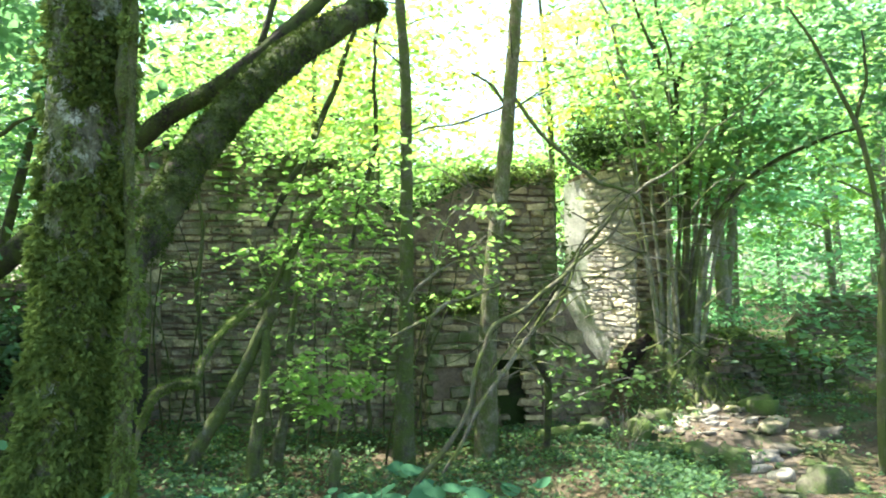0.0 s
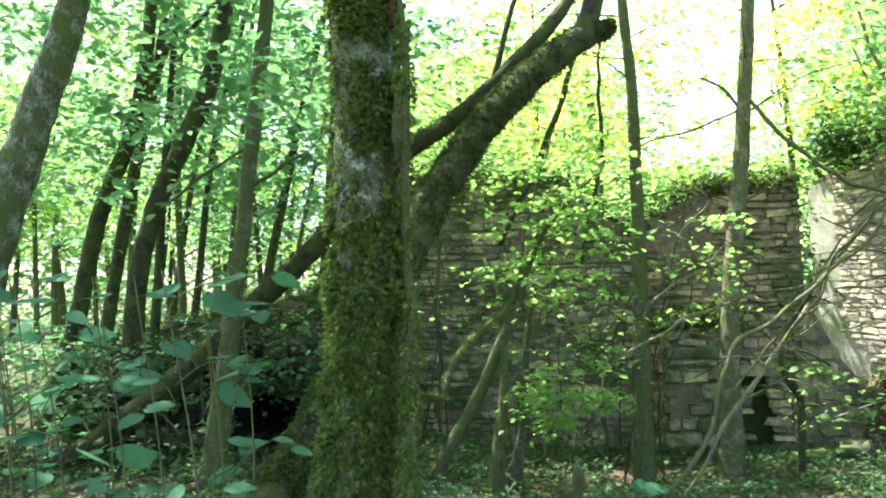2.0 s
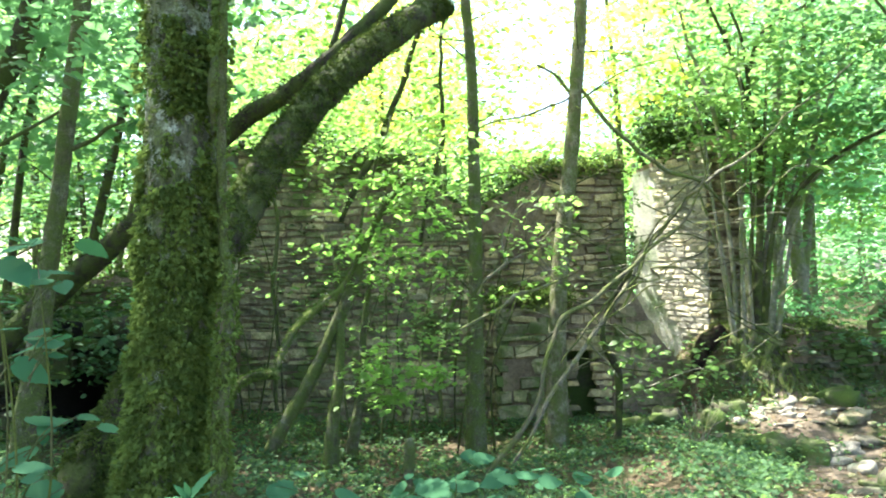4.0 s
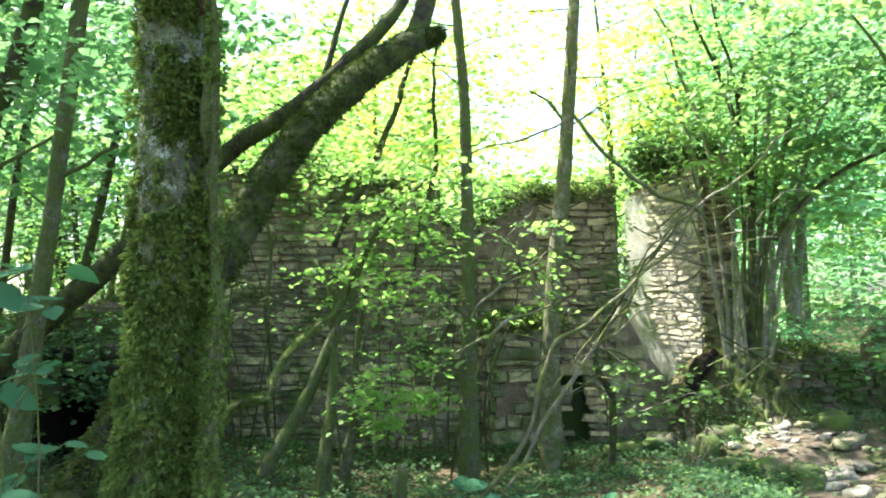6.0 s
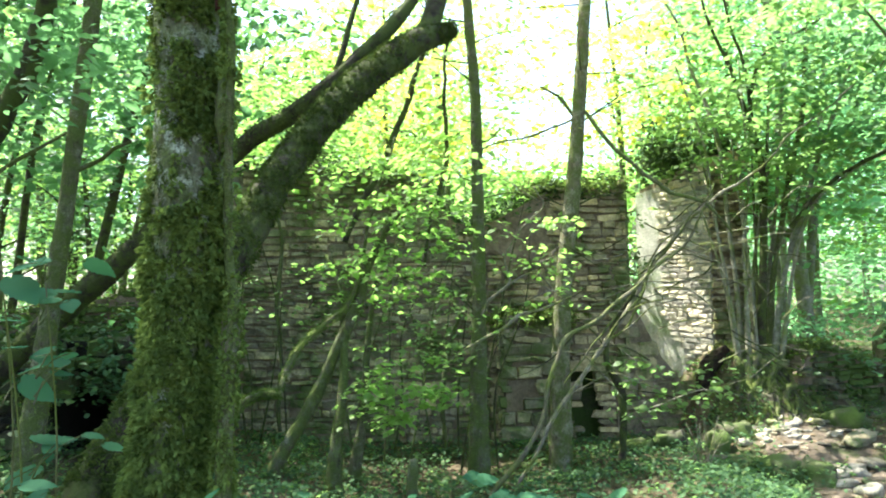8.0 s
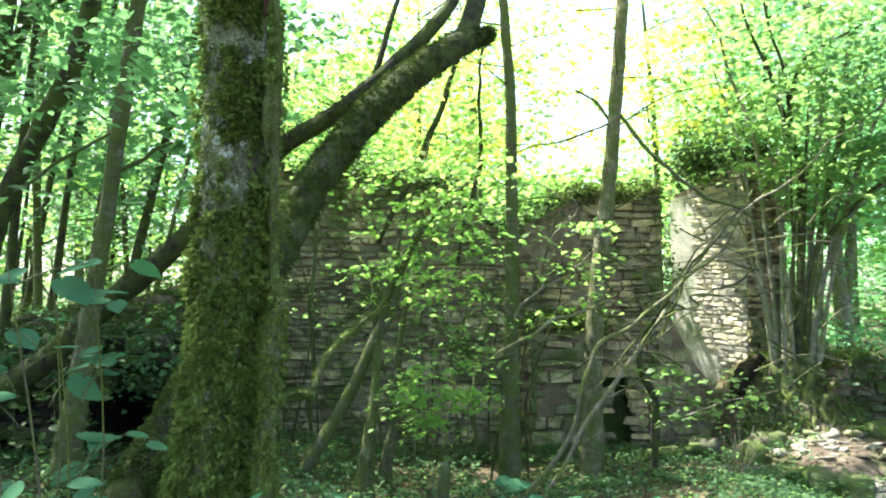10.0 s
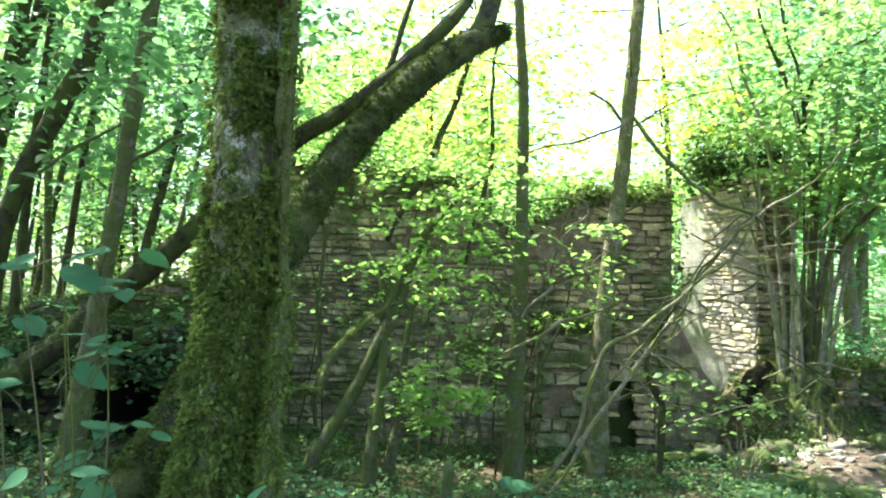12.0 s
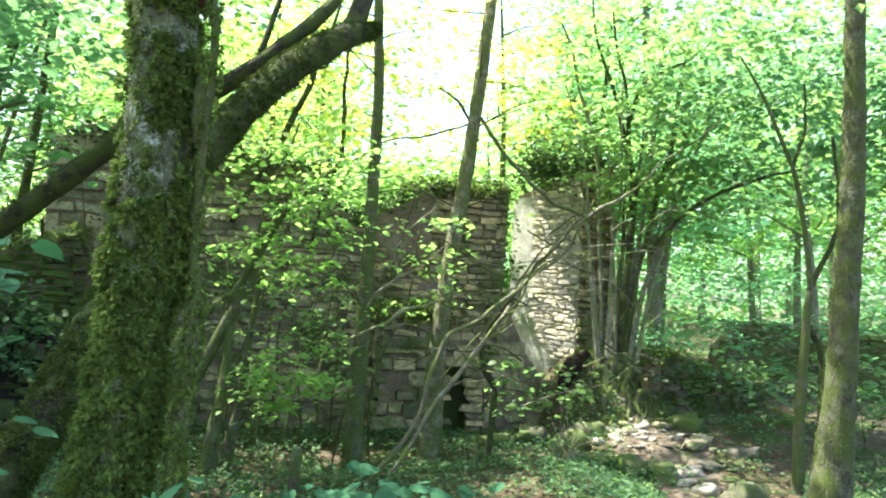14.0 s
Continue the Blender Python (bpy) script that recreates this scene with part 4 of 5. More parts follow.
mid = tree_thing("thin_sapling", MID2, "thin dark saplings rising over the wall", "sapling")
branching(mid, [MID, MID2], M_BARK_DARK, 7, "stem")
post = thing("tree_stump", (-0.34, 6.7, -0.2), "short thin broken stump among ground plants", "stump")
limb("stem", [(-0.34, 6.68, -0.5, 0.06), (-0.35, 6.68, -0.3, 0.05), (-0.345, 6.68, -0.02, 0.046), (-0.335, 6.68, 0.1, 0.05), (-0.34, 6.69, 0.19, 0.036)], post, M_BARK, 10, 0.03, 0.2, True)


# Crowns in M_LEAF_SUN take their sunlight from the leaf colour.
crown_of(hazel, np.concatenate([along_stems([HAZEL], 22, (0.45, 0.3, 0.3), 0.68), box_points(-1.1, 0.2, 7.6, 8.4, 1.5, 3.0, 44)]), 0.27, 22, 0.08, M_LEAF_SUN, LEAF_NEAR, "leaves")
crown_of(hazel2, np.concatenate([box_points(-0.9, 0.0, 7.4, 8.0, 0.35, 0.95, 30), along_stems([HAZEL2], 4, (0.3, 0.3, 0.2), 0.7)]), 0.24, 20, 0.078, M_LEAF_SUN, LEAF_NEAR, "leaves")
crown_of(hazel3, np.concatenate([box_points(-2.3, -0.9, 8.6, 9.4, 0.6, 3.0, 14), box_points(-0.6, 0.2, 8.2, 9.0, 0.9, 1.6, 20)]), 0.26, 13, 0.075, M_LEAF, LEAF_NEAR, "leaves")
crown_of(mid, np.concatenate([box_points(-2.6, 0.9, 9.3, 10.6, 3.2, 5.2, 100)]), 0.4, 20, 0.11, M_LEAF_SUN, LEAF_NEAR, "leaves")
crown_of(hook, np.concatenate([box_points(1.9, 3.0, 8.5, 9.2, 0.15, 0.8, 22)]), 0.24, 11, 0.095, M_LEAF, LEAF_NEAR, "leaves")
crown_of(pale, box_points(0.6, 1.5, 8.6, 9.1, 1.4, 2.4, 20), 0.22, 8, 0.09, M_LEAF_SUN, LEAF_NEAR, "leaves")

# the many-stemmed coppice on the bank
COP = [
    [(4.22, 10.8, 0.77, 0.075), (4.29, 10.8, 1.58, 0.062), (4.35, 10.8, 2.51, 0.058), (4.35, 10.8, 3.29, 0.053), (4.23, 10.8, 3.77, 0.048), (4.11, 10.8, 4.17, 0.036), (3.97, 10.8, 4.65, 0.031), (3.81, 10.8, 5.01, 0.026), (3.65, 10.8, 5.46, 0.022), (3.59, 10.9, 6.23, 0.016)],
    [(4.25, 10.8, 3.73, 0.036), (4.22, 10.8, 4.32, 0.031), (4.14, 10.8, 4.8, 0.026), (4.0, 10.8, 5.21, 0.022), (3.9, 10.8, 5.86, 0.017)],
    [(3.9, 10.7, 0.86, 0.051), (3.75, 10.6, 1.58, 0.031), (3.6, 10.5, 2.34, 0.027), (3.53, 10.5, 3.02, 0.025), (3.47, 10.5, 3.48, 0.021), (3.34, 10.6, 4.05, 0.02), (3.19, 10.7, 4.63, 0.014)],
    [(4.01, 10.9, 0.85, 0.057), (3.98, 10.9, 1.51, 0.043), (3.93, 10.9, 2.13, 0.043), (3.88, 10.9, 2.76, 0.048), (3.83, 10.9, 3.48, 0.046), (3.7, 11.0, 4.14, 0.041), (3.49, 11.0, 4.71, 0.031), (3.35, 11.0, 5.29, 0.026), (3.08, 11.0, 5.79, 0.017)],
    [(4.03, 10.7, 0.86, 0.051), (4.02, 10.7, 1.58, 0.034), (4.03, 10.7, 2.27, 0.031), (4.13, 10.7, 3.04, 0.028), (4.1, 10.7, 3.83, 0.022), (4.06, 10.7, 4.7, 0.017)],
    [(4.37, 10.9, 0.84, 0.069), (4.49, 10.9, 1.73, 0.048), (4.65, 10.9, 2.51, 0.051), (4.82, 10.9, 3.3, 0.051), (4.99, 10.9, 3.94, 0.046), (5.07, 10.9, 4.74, 0.043), (5.16, 10.9, 5.47, 0.028)],
    [(4.41, 10.8, 0.85, 0.062), (4.55, 10.8, 1.57, 0.046), (4.81, 10.8, 2.34, 0.043), (5.04, 10.8, 3.04, 0.043), (5.26, 10.8, 3.67, 0.037), (5.44, 10.8, 4.07, 0.034), (5.67, 10.8, 4.7, 0.022)],
    [(4.44, 10.7, 0.85, 0.051), (4.66, 10.7, 1.72, 0.031), (4.84, 10.7, 2.37, 0.034), (5.09, 10.7, 2.8, 0.031), (5.4, 10.6, 3.05, 0.025), (5.9, 10.5, 3.37, 0.02), (6.46, 10.4, 3.57, 0.014)],
    [(4.36, 11.0, 0.84, 0.052), (4.49, 11.0, 1.89, 0.035), (4.61, 11.0, 2.68, 0.031), (4.69, 11.0, 3.56, 0.029), (4.8, 11.0, 4.45, 0.023), (4.96, 11.0, 5.27, 0.014)],
    [(4.24, 11.0, 0.84, 0.052), (4.24, 11.0, 1.58, 0.035), (4.32, 11.0, 2.21, 0.029), (4.5, 11.0, 3.08, 0.026), (4.74, 11.0, 4.13, 0.023), (4.81, 11.0, 4.78, 0.014)],
    [(4.17, 10.8, 3.73, 0.012), (4.28, 10.8, 4.36, 0.034), (4.45, 10.8, 4.8, 0.031), (4.77, 10.7, 5.0, 0.028), (5.13, 10.6, 5.2, 0.02), (5.32, 10.5, 5.4, 0.014)]]
coppice = tree_thing("coppice_tree", COP[0], "many-stemmed hazel coppice with grey-green poles on the bank")
for k, s in enumerate(COP):
    s = [(x, y, z, r * (0.72 if k in (2, 3, 4) else 0.9 if k < 5 else 0.78)) for x, y, z, r in s]
    if s[0][2] < 1.3:
        s = [(s[0][0], s[0][1], ground_z(s[0][0], s[0][1]) - 0.1, s[0][3] * 1.15)] + s[1:]
    limb("stem", s, coppice, M_BARK_DARK if k in (0, 1, 10) else M_BARK if k == 5 else M_BARK_PALE, 9, 0.1, 0.12, False)
for k in range(9):
    x, y, top, lean = rnd.uniform(3.95, 4.55), rnd.uniform(10.7, 11.15), rnd.uniform(3.2, 5.4), 0.0
    lean = (x - 4.2) * rnd.uniform(1.2, 3.2) + rnd.uniform(-0.15, 0.15)
    limb("stem", [(x, y, ground_z(x, y) - 0.08, 0.024), (x + lean * 0.2, y, 1.6, 0.02), (x + lean * 0.5 + rnd.uniform(-0.05, 0.05), y, 0.4 + top * 0.6, 0.016), (x + lean, y, top, 0.008)], coppice, M_BARK_PALE if k % 3 else M_BARK, 7, 0.12, 0.12)
for k in range(13):
    a = rnd.uniform(-2.9, -0.2)
    x, y = rnd.uniform(3.9, 4.7), rnd.uniform(10.35, 10.85)
    l, w = rnd.uniform(0.5, 1.3), rnd.uniform(0.5, 1.0)
    pts = []
    for u in (0, 0.2, 0.4, 0.6, 0.8, 1.0):
        b = a + w * math.sin(u * 5 + k)
        px, py = x + math.cos(b) * l * u, y + math.sin(b) * l * u * 0.7
        pts.append((px, py, ground_z(px, py) + 0.02 * math.sin(u * 11 + k), 0.05 * (1 - 0.75 * u)))
    limb("root", pts, coppice, M_MOSSTWIG if k % 3 == 0 else M_BARK_DARK, 8, 0.07, 0.35)
for k in range(15):
    x, drift = rnd.uniform(3.75, 4.7), rnd.uniform(-0.6, 0.5)
    pts = []
    for u in (0, 0.15, 0.3, 0.5, 0.7, 0.85, 1.0):
        px = x + drift * u + 0.07 * math.sin(u * 9 + k)
        py = 10.72 - 0.75 * u + 0.06 * math.sin(u * 7 + 2 * k)
        pts.append((px, py, ground_z(px, py) + 0.03 * math.sin(u * 6 + k), 0.06 * (1 - 0.65 * u) * rnd.uniform(0.7, 1.2)))
    root = limb("root", pts, coppice, M_MOSSTWIG if k % 2 else M_BARK_DARK, 8, 0.05, 0.35)
    if k % 2:
        moss_on(root, pts, 500, 0.022, lambda q, w: 0.5 + 0.5 * w.z, tuft=3)
rotten = thing("rotten_stump", (3.5, 10.62, 0.4), "rotten dark brown stump end beside the coppice roots", "stump")
limb("stem", [(3.38, 10.8, 0.15, 0.08), (3.46, 10.82, 0.38, 0.10), (3.6, 10.84, 0.58, 0.11), (3.8, 10.86, 0.74, 0.08)], rotten, M_ROTTEN, 16, 0.04, 0.5)
crown_of(coppice, np.concatenate([along_stems(COP[3:], 16, (0.5, 0.5, 0.3), 0.5), roof_points(5.2, 10.9, 3.6, 6.2, 2.6, 85), roof_points(6.4, 11.6, 5.0, 8.2, 3.0, 90), roof_points(4.4, 10.6, 2.9, 3.6, 0.9, 7)]), 0.5, 26, 0.125, M_LEAF, LEAF_NEAR)

# tree and forked sapling beside the path
RIGHT = [(4.19, 6.1, -0.41, 0.207), (4.22, 6.1, -0.04, 0.171), (4.26, 6.1, 0.46, 0.147), (4.29, 6.1, 1.14, 0.127), (4.31, 6.1, 1.84, 0.111), (4.34, 6.1, 2.59, 0.107), (4.33, 6.1, 3.34, 0.095), (4.31, 6.1, 4.11, 0.088), (4.28, 6.1, 5.13, 0.08), (4.24, 6.1, 6.97, 0.06)]
right = tree_thing("path_tree", RIGHT, "straight tree beside the path, one edge sunlit")
right_trunk = limb("trunk", RIGHT, right, M_BARK_GREY, 20, 0.06, 0.14, True)
moss_on(right_trunk, RIGHT, 16000, 0.02, lambda q, w: 0.2 + 0.7 * noise.noise(q * 3) - 0.5 * w.x)
# The second leaf roof stands out of view, added to shade this trunk.
crown_of(right, np.concatenate([roof_points(5.0, 6.4, 4.4, 7.0, 2.4, 52), roof_points(2.7, 7.2, 5.4, 7.6, 1.2, 26)]), 0.65, 34, 0.1, M_LEAF)
FORK = [(5.18, 7.9, -0.57, 0.078), (5.17, 7.9, 0.24, 0.063), (5.19, 7.9, 0.99, 0.054), (5.21, 7.9, 1.5, 0.044), (5.24, 7.9, 1.88, 0.034), (5.16, 7.9, 2.39, 0.029), (5.04, 7.9, 2.95, 0.029), (4.95, 7.9, 3.2, 0.026), (4.76, 7.9, 3.57, 0.022), (4.53, 7.9, 4.0, 0.017), (4.27, 7.9, 4.36, 0.012)]
fork = tree_thing("forked_sapling", FORK, "forked sapling with thin dark stems beside the path", "sapling")
limb("stem", FORK, fork, M_BARK, 9, 0.08, 0.14, True)
branching(fork, [
    [(5.23, 7.9, 1.78, 0.034), (5.36, 7.9, 2.08, 0.029), (5.48, 7.8, 2.4, 0.026), (5.39, 7.7, 2.96, 0.021), (5.32, 7.7, 3.52, 0.017)],
    [(4.96, 7.9, 3.17, 0.022), (5.08, 7.9, 3.54, 0.02), (5.1, 7.9, 3.8, 0.014), (5.05, 7.9, 4.12, 0.009)],
    [(5.53, 8.1, -0.63, 0.05), (5.57, 8.1, 0.21, 0.045), (5.57, 8.1, 0.98, 0.04), (5.34, 8.1, 1.49, 0.03)],
    [(4.47, 10.4, 2.22, 0.045), (4.7, 10.2, 2.63, 0.028), (5.01, 10.0, 2.96, 0.025), (5.39, 9.8, 3.2, 0.024), (5.94, 9.6, 3.38, 0.02), (6.21, 9.5, 3.46, 0.014)]], M_BARK_DARK)
# Shaded leaf copy darkens this crown by colour.
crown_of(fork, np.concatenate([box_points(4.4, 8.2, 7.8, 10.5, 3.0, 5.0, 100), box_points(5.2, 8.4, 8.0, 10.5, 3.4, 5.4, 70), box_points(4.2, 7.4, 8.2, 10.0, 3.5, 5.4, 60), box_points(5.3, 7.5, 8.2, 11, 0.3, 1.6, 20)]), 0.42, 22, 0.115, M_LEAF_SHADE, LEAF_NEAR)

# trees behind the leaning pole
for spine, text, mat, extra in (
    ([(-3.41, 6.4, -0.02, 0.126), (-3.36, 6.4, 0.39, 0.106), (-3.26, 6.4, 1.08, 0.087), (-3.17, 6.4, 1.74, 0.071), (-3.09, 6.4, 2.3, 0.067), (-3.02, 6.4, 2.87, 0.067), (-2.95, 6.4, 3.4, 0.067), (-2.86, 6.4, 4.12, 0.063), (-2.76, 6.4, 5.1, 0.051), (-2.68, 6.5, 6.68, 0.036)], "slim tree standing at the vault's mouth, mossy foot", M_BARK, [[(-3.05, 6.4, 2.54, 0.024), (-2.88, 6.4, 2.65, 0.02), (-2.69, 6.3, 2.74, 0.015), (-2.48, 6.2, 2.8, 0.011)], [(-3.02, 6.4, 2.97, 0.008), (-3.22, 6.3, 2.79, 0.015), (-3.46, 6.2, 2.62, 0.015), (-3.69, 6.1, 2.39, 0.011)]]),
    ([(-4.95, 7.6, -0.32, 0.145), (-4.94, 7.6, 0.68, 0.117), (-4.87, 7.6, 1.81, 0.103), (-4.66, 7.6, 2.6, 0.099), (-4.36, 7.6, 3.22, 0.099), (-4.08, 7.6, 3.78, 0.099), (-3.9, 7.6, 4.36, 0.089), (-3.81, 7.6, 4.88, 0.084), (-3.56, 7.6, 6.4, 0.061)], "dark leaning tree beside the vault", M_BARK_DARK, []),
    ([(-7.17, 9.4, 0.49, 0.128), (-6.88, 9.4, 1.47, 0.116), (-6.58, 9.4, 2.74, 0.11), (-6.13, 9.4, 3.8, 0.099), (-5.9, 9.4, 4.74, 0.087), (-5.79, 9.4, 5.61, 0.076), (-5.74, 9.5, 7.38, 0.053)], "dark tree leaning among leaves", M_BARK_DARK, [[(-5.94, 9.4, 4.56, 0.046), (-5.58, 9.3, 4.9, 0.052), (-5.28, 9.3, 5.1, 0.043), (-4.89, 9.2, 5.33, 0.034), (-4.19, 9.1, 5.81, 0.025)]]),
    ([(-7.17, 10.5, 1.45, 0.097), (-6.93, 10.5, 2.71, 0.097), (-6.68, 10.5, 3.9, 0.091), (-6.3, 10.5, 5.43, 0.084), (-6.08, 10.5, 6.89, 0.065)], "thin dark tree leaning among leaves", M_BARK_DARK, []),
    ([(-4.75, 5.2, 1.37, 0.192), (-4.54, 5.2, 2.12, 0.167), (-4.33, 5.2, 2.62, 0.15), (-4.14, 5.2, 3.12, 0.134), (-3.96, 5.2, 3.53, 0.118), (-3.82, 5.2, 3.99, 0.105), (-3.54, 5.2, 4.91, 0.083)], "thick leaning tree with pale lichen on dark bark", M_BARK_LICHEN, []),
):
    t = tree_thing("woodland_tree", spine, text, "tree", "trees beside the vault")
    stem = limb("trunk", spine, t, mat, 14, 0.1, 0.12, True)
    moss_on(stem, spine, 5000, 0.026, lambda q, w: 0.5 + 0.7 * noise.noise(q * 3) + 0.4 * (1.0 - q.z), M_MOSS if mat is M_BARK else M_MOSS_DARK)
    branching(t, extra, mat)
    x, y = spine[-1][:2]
    # These crowns carry shade in their leaf colour.
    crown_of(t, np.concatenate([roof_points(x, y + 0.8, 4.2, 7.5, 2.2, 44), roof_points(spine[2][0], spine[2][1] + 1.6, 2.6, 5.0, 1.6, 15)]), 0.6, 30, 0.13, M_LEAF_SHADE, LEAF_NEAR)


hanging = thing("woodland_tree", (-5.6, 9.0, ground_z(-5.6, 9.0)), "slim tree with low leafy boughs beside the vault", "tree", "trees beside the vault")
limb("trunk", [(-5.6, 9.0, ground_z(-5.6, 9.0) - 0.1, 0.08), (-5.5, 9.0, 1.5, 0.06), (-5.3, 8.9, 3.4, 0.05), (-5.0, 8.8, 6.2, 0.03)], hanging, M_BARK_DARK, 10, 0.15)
# Unseen leaf roof away from this trunk, added to shade the ground.
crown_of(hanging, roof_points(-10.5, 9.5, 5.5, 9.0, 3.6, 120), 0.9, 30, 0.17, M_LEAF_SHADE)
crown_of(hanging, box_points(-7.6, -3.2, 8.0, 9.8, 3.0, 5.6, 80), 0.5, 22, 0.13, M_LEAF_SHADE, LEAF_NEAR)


# ---- the wood behind ----
def wood_tree(x, y, h, r, lean, material, crown_mat, sprays_n, low, size):
    g = ground_z(x, y)
    s = [(x, y, g - 0.1, r * 1.3), (x + lean * 0.25, y, g + h * 0.25, r), (x + lean * 0.6 + rnd.uniform(-0.2, 0.2), y, g + h * 0.6, r * 0.75), (x + lean, y, g + h, r * 0.3)]
    t = thing("woodland_tree", (x, y, g), "slender woodland tree in full green leaf", "tree", "trees of the wood behind")
    limb("trunk", s, t, material, 8, 0.4, 0.1)
    cents = []
    for k in range(7):
        z0 = low + (h - low) * rnd.random() ** 1.1
        a, l = rnd.uniform(0, 2 * math.pi), rnd.uniform(0.9, 2.4)
        bx = x + lean * z0 / h
        end = (bx + math.cos(a) * l, y + math.sin(a) * l, g + z0 + l * rnd.uniform(0.1, 0.6))
        limb("limb", [(bx, y, g + z0, r * 0.35), ((bx + end[0]) / 2, (y + end[1]) / 2, (g + z0 + end[2]) / 2 + 0.1, r * 0.22), (*end, r * 0.08)], t, material, 5, 0.5)
        for u in (0.45, 0.7, 0.9, 1.1):
            cents.append((bx + math.cos(a) * l * u + rnd.gauss(0, 0.3), y + math.sin(a) * l * u + rnd.gauss(0, 0.3), g + z0 + (end[2] - g - z0) * u + rnd.gauss(0, 0.25)))
    more = roof_points(x + lean * 0.6, y, g + low, g + h, 2.3, sprays_n)
    crown_of(t, np.concatenate([np.array(cents), more]), 0.8, 46, size, crown_mat)


for k in range(118):
    a = rnd.uniform(-0.92, 0.66)
    dist = rnd.uniform(14.5, 34)
    x, y = math.tan(a) * dist, dist
    if -2.5 < x < 6 and y < 19:
        continue
    # Trees left out here to brighten the background beyond the vault.
    if -0.52 < a < -0.24 and dist < 27 and rnd.random() < 0.75:
        continue
    gap = 0.02 < a < 0.30
    if a > 0.25 and rnd.random() < 0.3:
        continue
    if gap and rnd.random() < 0.55:
        continue
    # Bark and leaf tones follow the bearing, painting sun, haze and shade.
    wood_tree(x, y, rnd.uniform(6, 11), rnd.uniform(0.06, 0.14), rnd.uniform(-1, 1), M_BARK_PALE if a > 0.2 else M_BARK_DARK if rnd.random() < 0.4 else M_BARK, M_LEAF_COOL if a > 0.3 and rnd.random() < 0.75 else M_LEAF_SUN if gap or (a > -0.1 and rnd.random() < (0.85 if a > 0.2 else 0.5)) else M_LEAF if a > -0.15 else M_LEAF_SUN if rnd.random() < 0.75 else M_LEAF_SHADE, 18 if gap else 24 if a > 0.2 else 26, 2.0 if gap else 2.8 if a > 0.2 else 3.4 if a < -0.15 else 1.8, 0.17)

for x, y, h in ((-1.2, 14.2, 8.0), (3.4, 14.6, 7.5), (5.6, 15.5, 8.0), (0.2, 17.5, 9.0)):
    wood_tree(x, y, h, 0.07, rnd.uniform(-0.6, 0.6), M_BARK, M_LEAF_SUN, 30, 3.0, 0.15)

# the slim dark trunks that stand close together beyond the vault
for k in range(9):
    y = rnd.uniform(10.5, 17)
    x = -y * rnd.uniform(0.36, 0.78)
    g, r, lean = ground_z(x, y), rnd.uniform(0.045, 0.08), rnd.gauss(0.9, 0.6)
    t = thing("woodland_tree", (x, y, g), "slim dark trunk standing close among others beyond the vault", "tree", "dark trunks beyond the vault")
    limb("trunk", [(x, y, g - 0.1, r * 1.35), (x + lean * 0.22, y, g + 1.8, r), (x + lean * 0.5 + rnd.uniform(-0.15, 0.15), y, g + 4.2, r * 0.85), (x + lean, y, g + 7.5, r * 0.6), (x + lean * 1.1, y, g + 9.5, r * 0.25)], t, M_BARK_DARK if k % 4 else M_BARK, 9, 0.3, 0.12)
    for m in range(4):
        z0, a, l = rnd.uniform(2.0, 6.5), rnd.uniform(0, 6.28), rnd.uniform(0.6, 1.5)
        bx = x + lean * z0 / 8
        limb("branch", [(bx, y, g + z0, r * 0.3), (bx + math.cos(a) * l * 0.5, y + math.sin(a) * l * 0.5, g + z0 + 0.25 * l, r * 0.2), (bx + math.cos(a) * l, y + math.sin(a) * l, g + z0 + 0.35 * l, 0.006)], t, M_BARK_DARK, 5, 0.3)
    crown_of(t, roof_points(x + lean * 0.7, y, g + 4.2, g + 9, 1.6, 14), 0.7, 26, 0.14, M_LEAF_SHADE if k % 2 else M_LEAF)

# Unseen trees behind the camera, added to close off the open sky light.
for k in range(9):
    a, dist = rnd.uniform(2.2, 4.1), rnd.uniform(13, 26)
    wood_tree(math.sin(a) * dist, math.cos(a) * dist, rnd.uniform(7, 10), rnd.uniform(0.08, 0.14), rnd.uniform(-1, 1), M_BARK, M_LEAF, 26, 3.2, 0.17)

# Distant light is painted by lit, pale and shaded leaf copies.
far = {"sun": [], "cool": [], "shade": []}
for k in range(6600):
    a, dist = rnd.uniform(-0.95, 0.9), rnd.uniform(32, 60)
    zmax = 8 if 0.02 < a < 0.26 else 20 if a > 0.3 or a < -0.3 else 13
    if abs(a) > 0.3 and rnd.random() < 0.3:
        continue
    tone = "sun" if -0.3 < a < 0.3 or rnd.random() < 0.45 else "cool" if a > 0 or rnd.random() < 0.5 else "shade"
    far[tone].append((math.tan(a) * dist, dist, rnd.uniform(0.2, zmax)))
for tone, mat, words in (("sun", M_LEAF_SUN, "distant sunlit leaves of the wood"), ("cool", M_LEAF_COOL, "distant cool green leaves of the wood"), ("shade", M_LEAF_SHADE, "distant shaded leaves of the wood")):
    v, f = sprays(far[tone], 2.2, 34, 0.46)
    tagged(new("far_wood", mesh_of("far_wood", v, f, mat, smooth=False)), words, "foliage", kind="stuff")

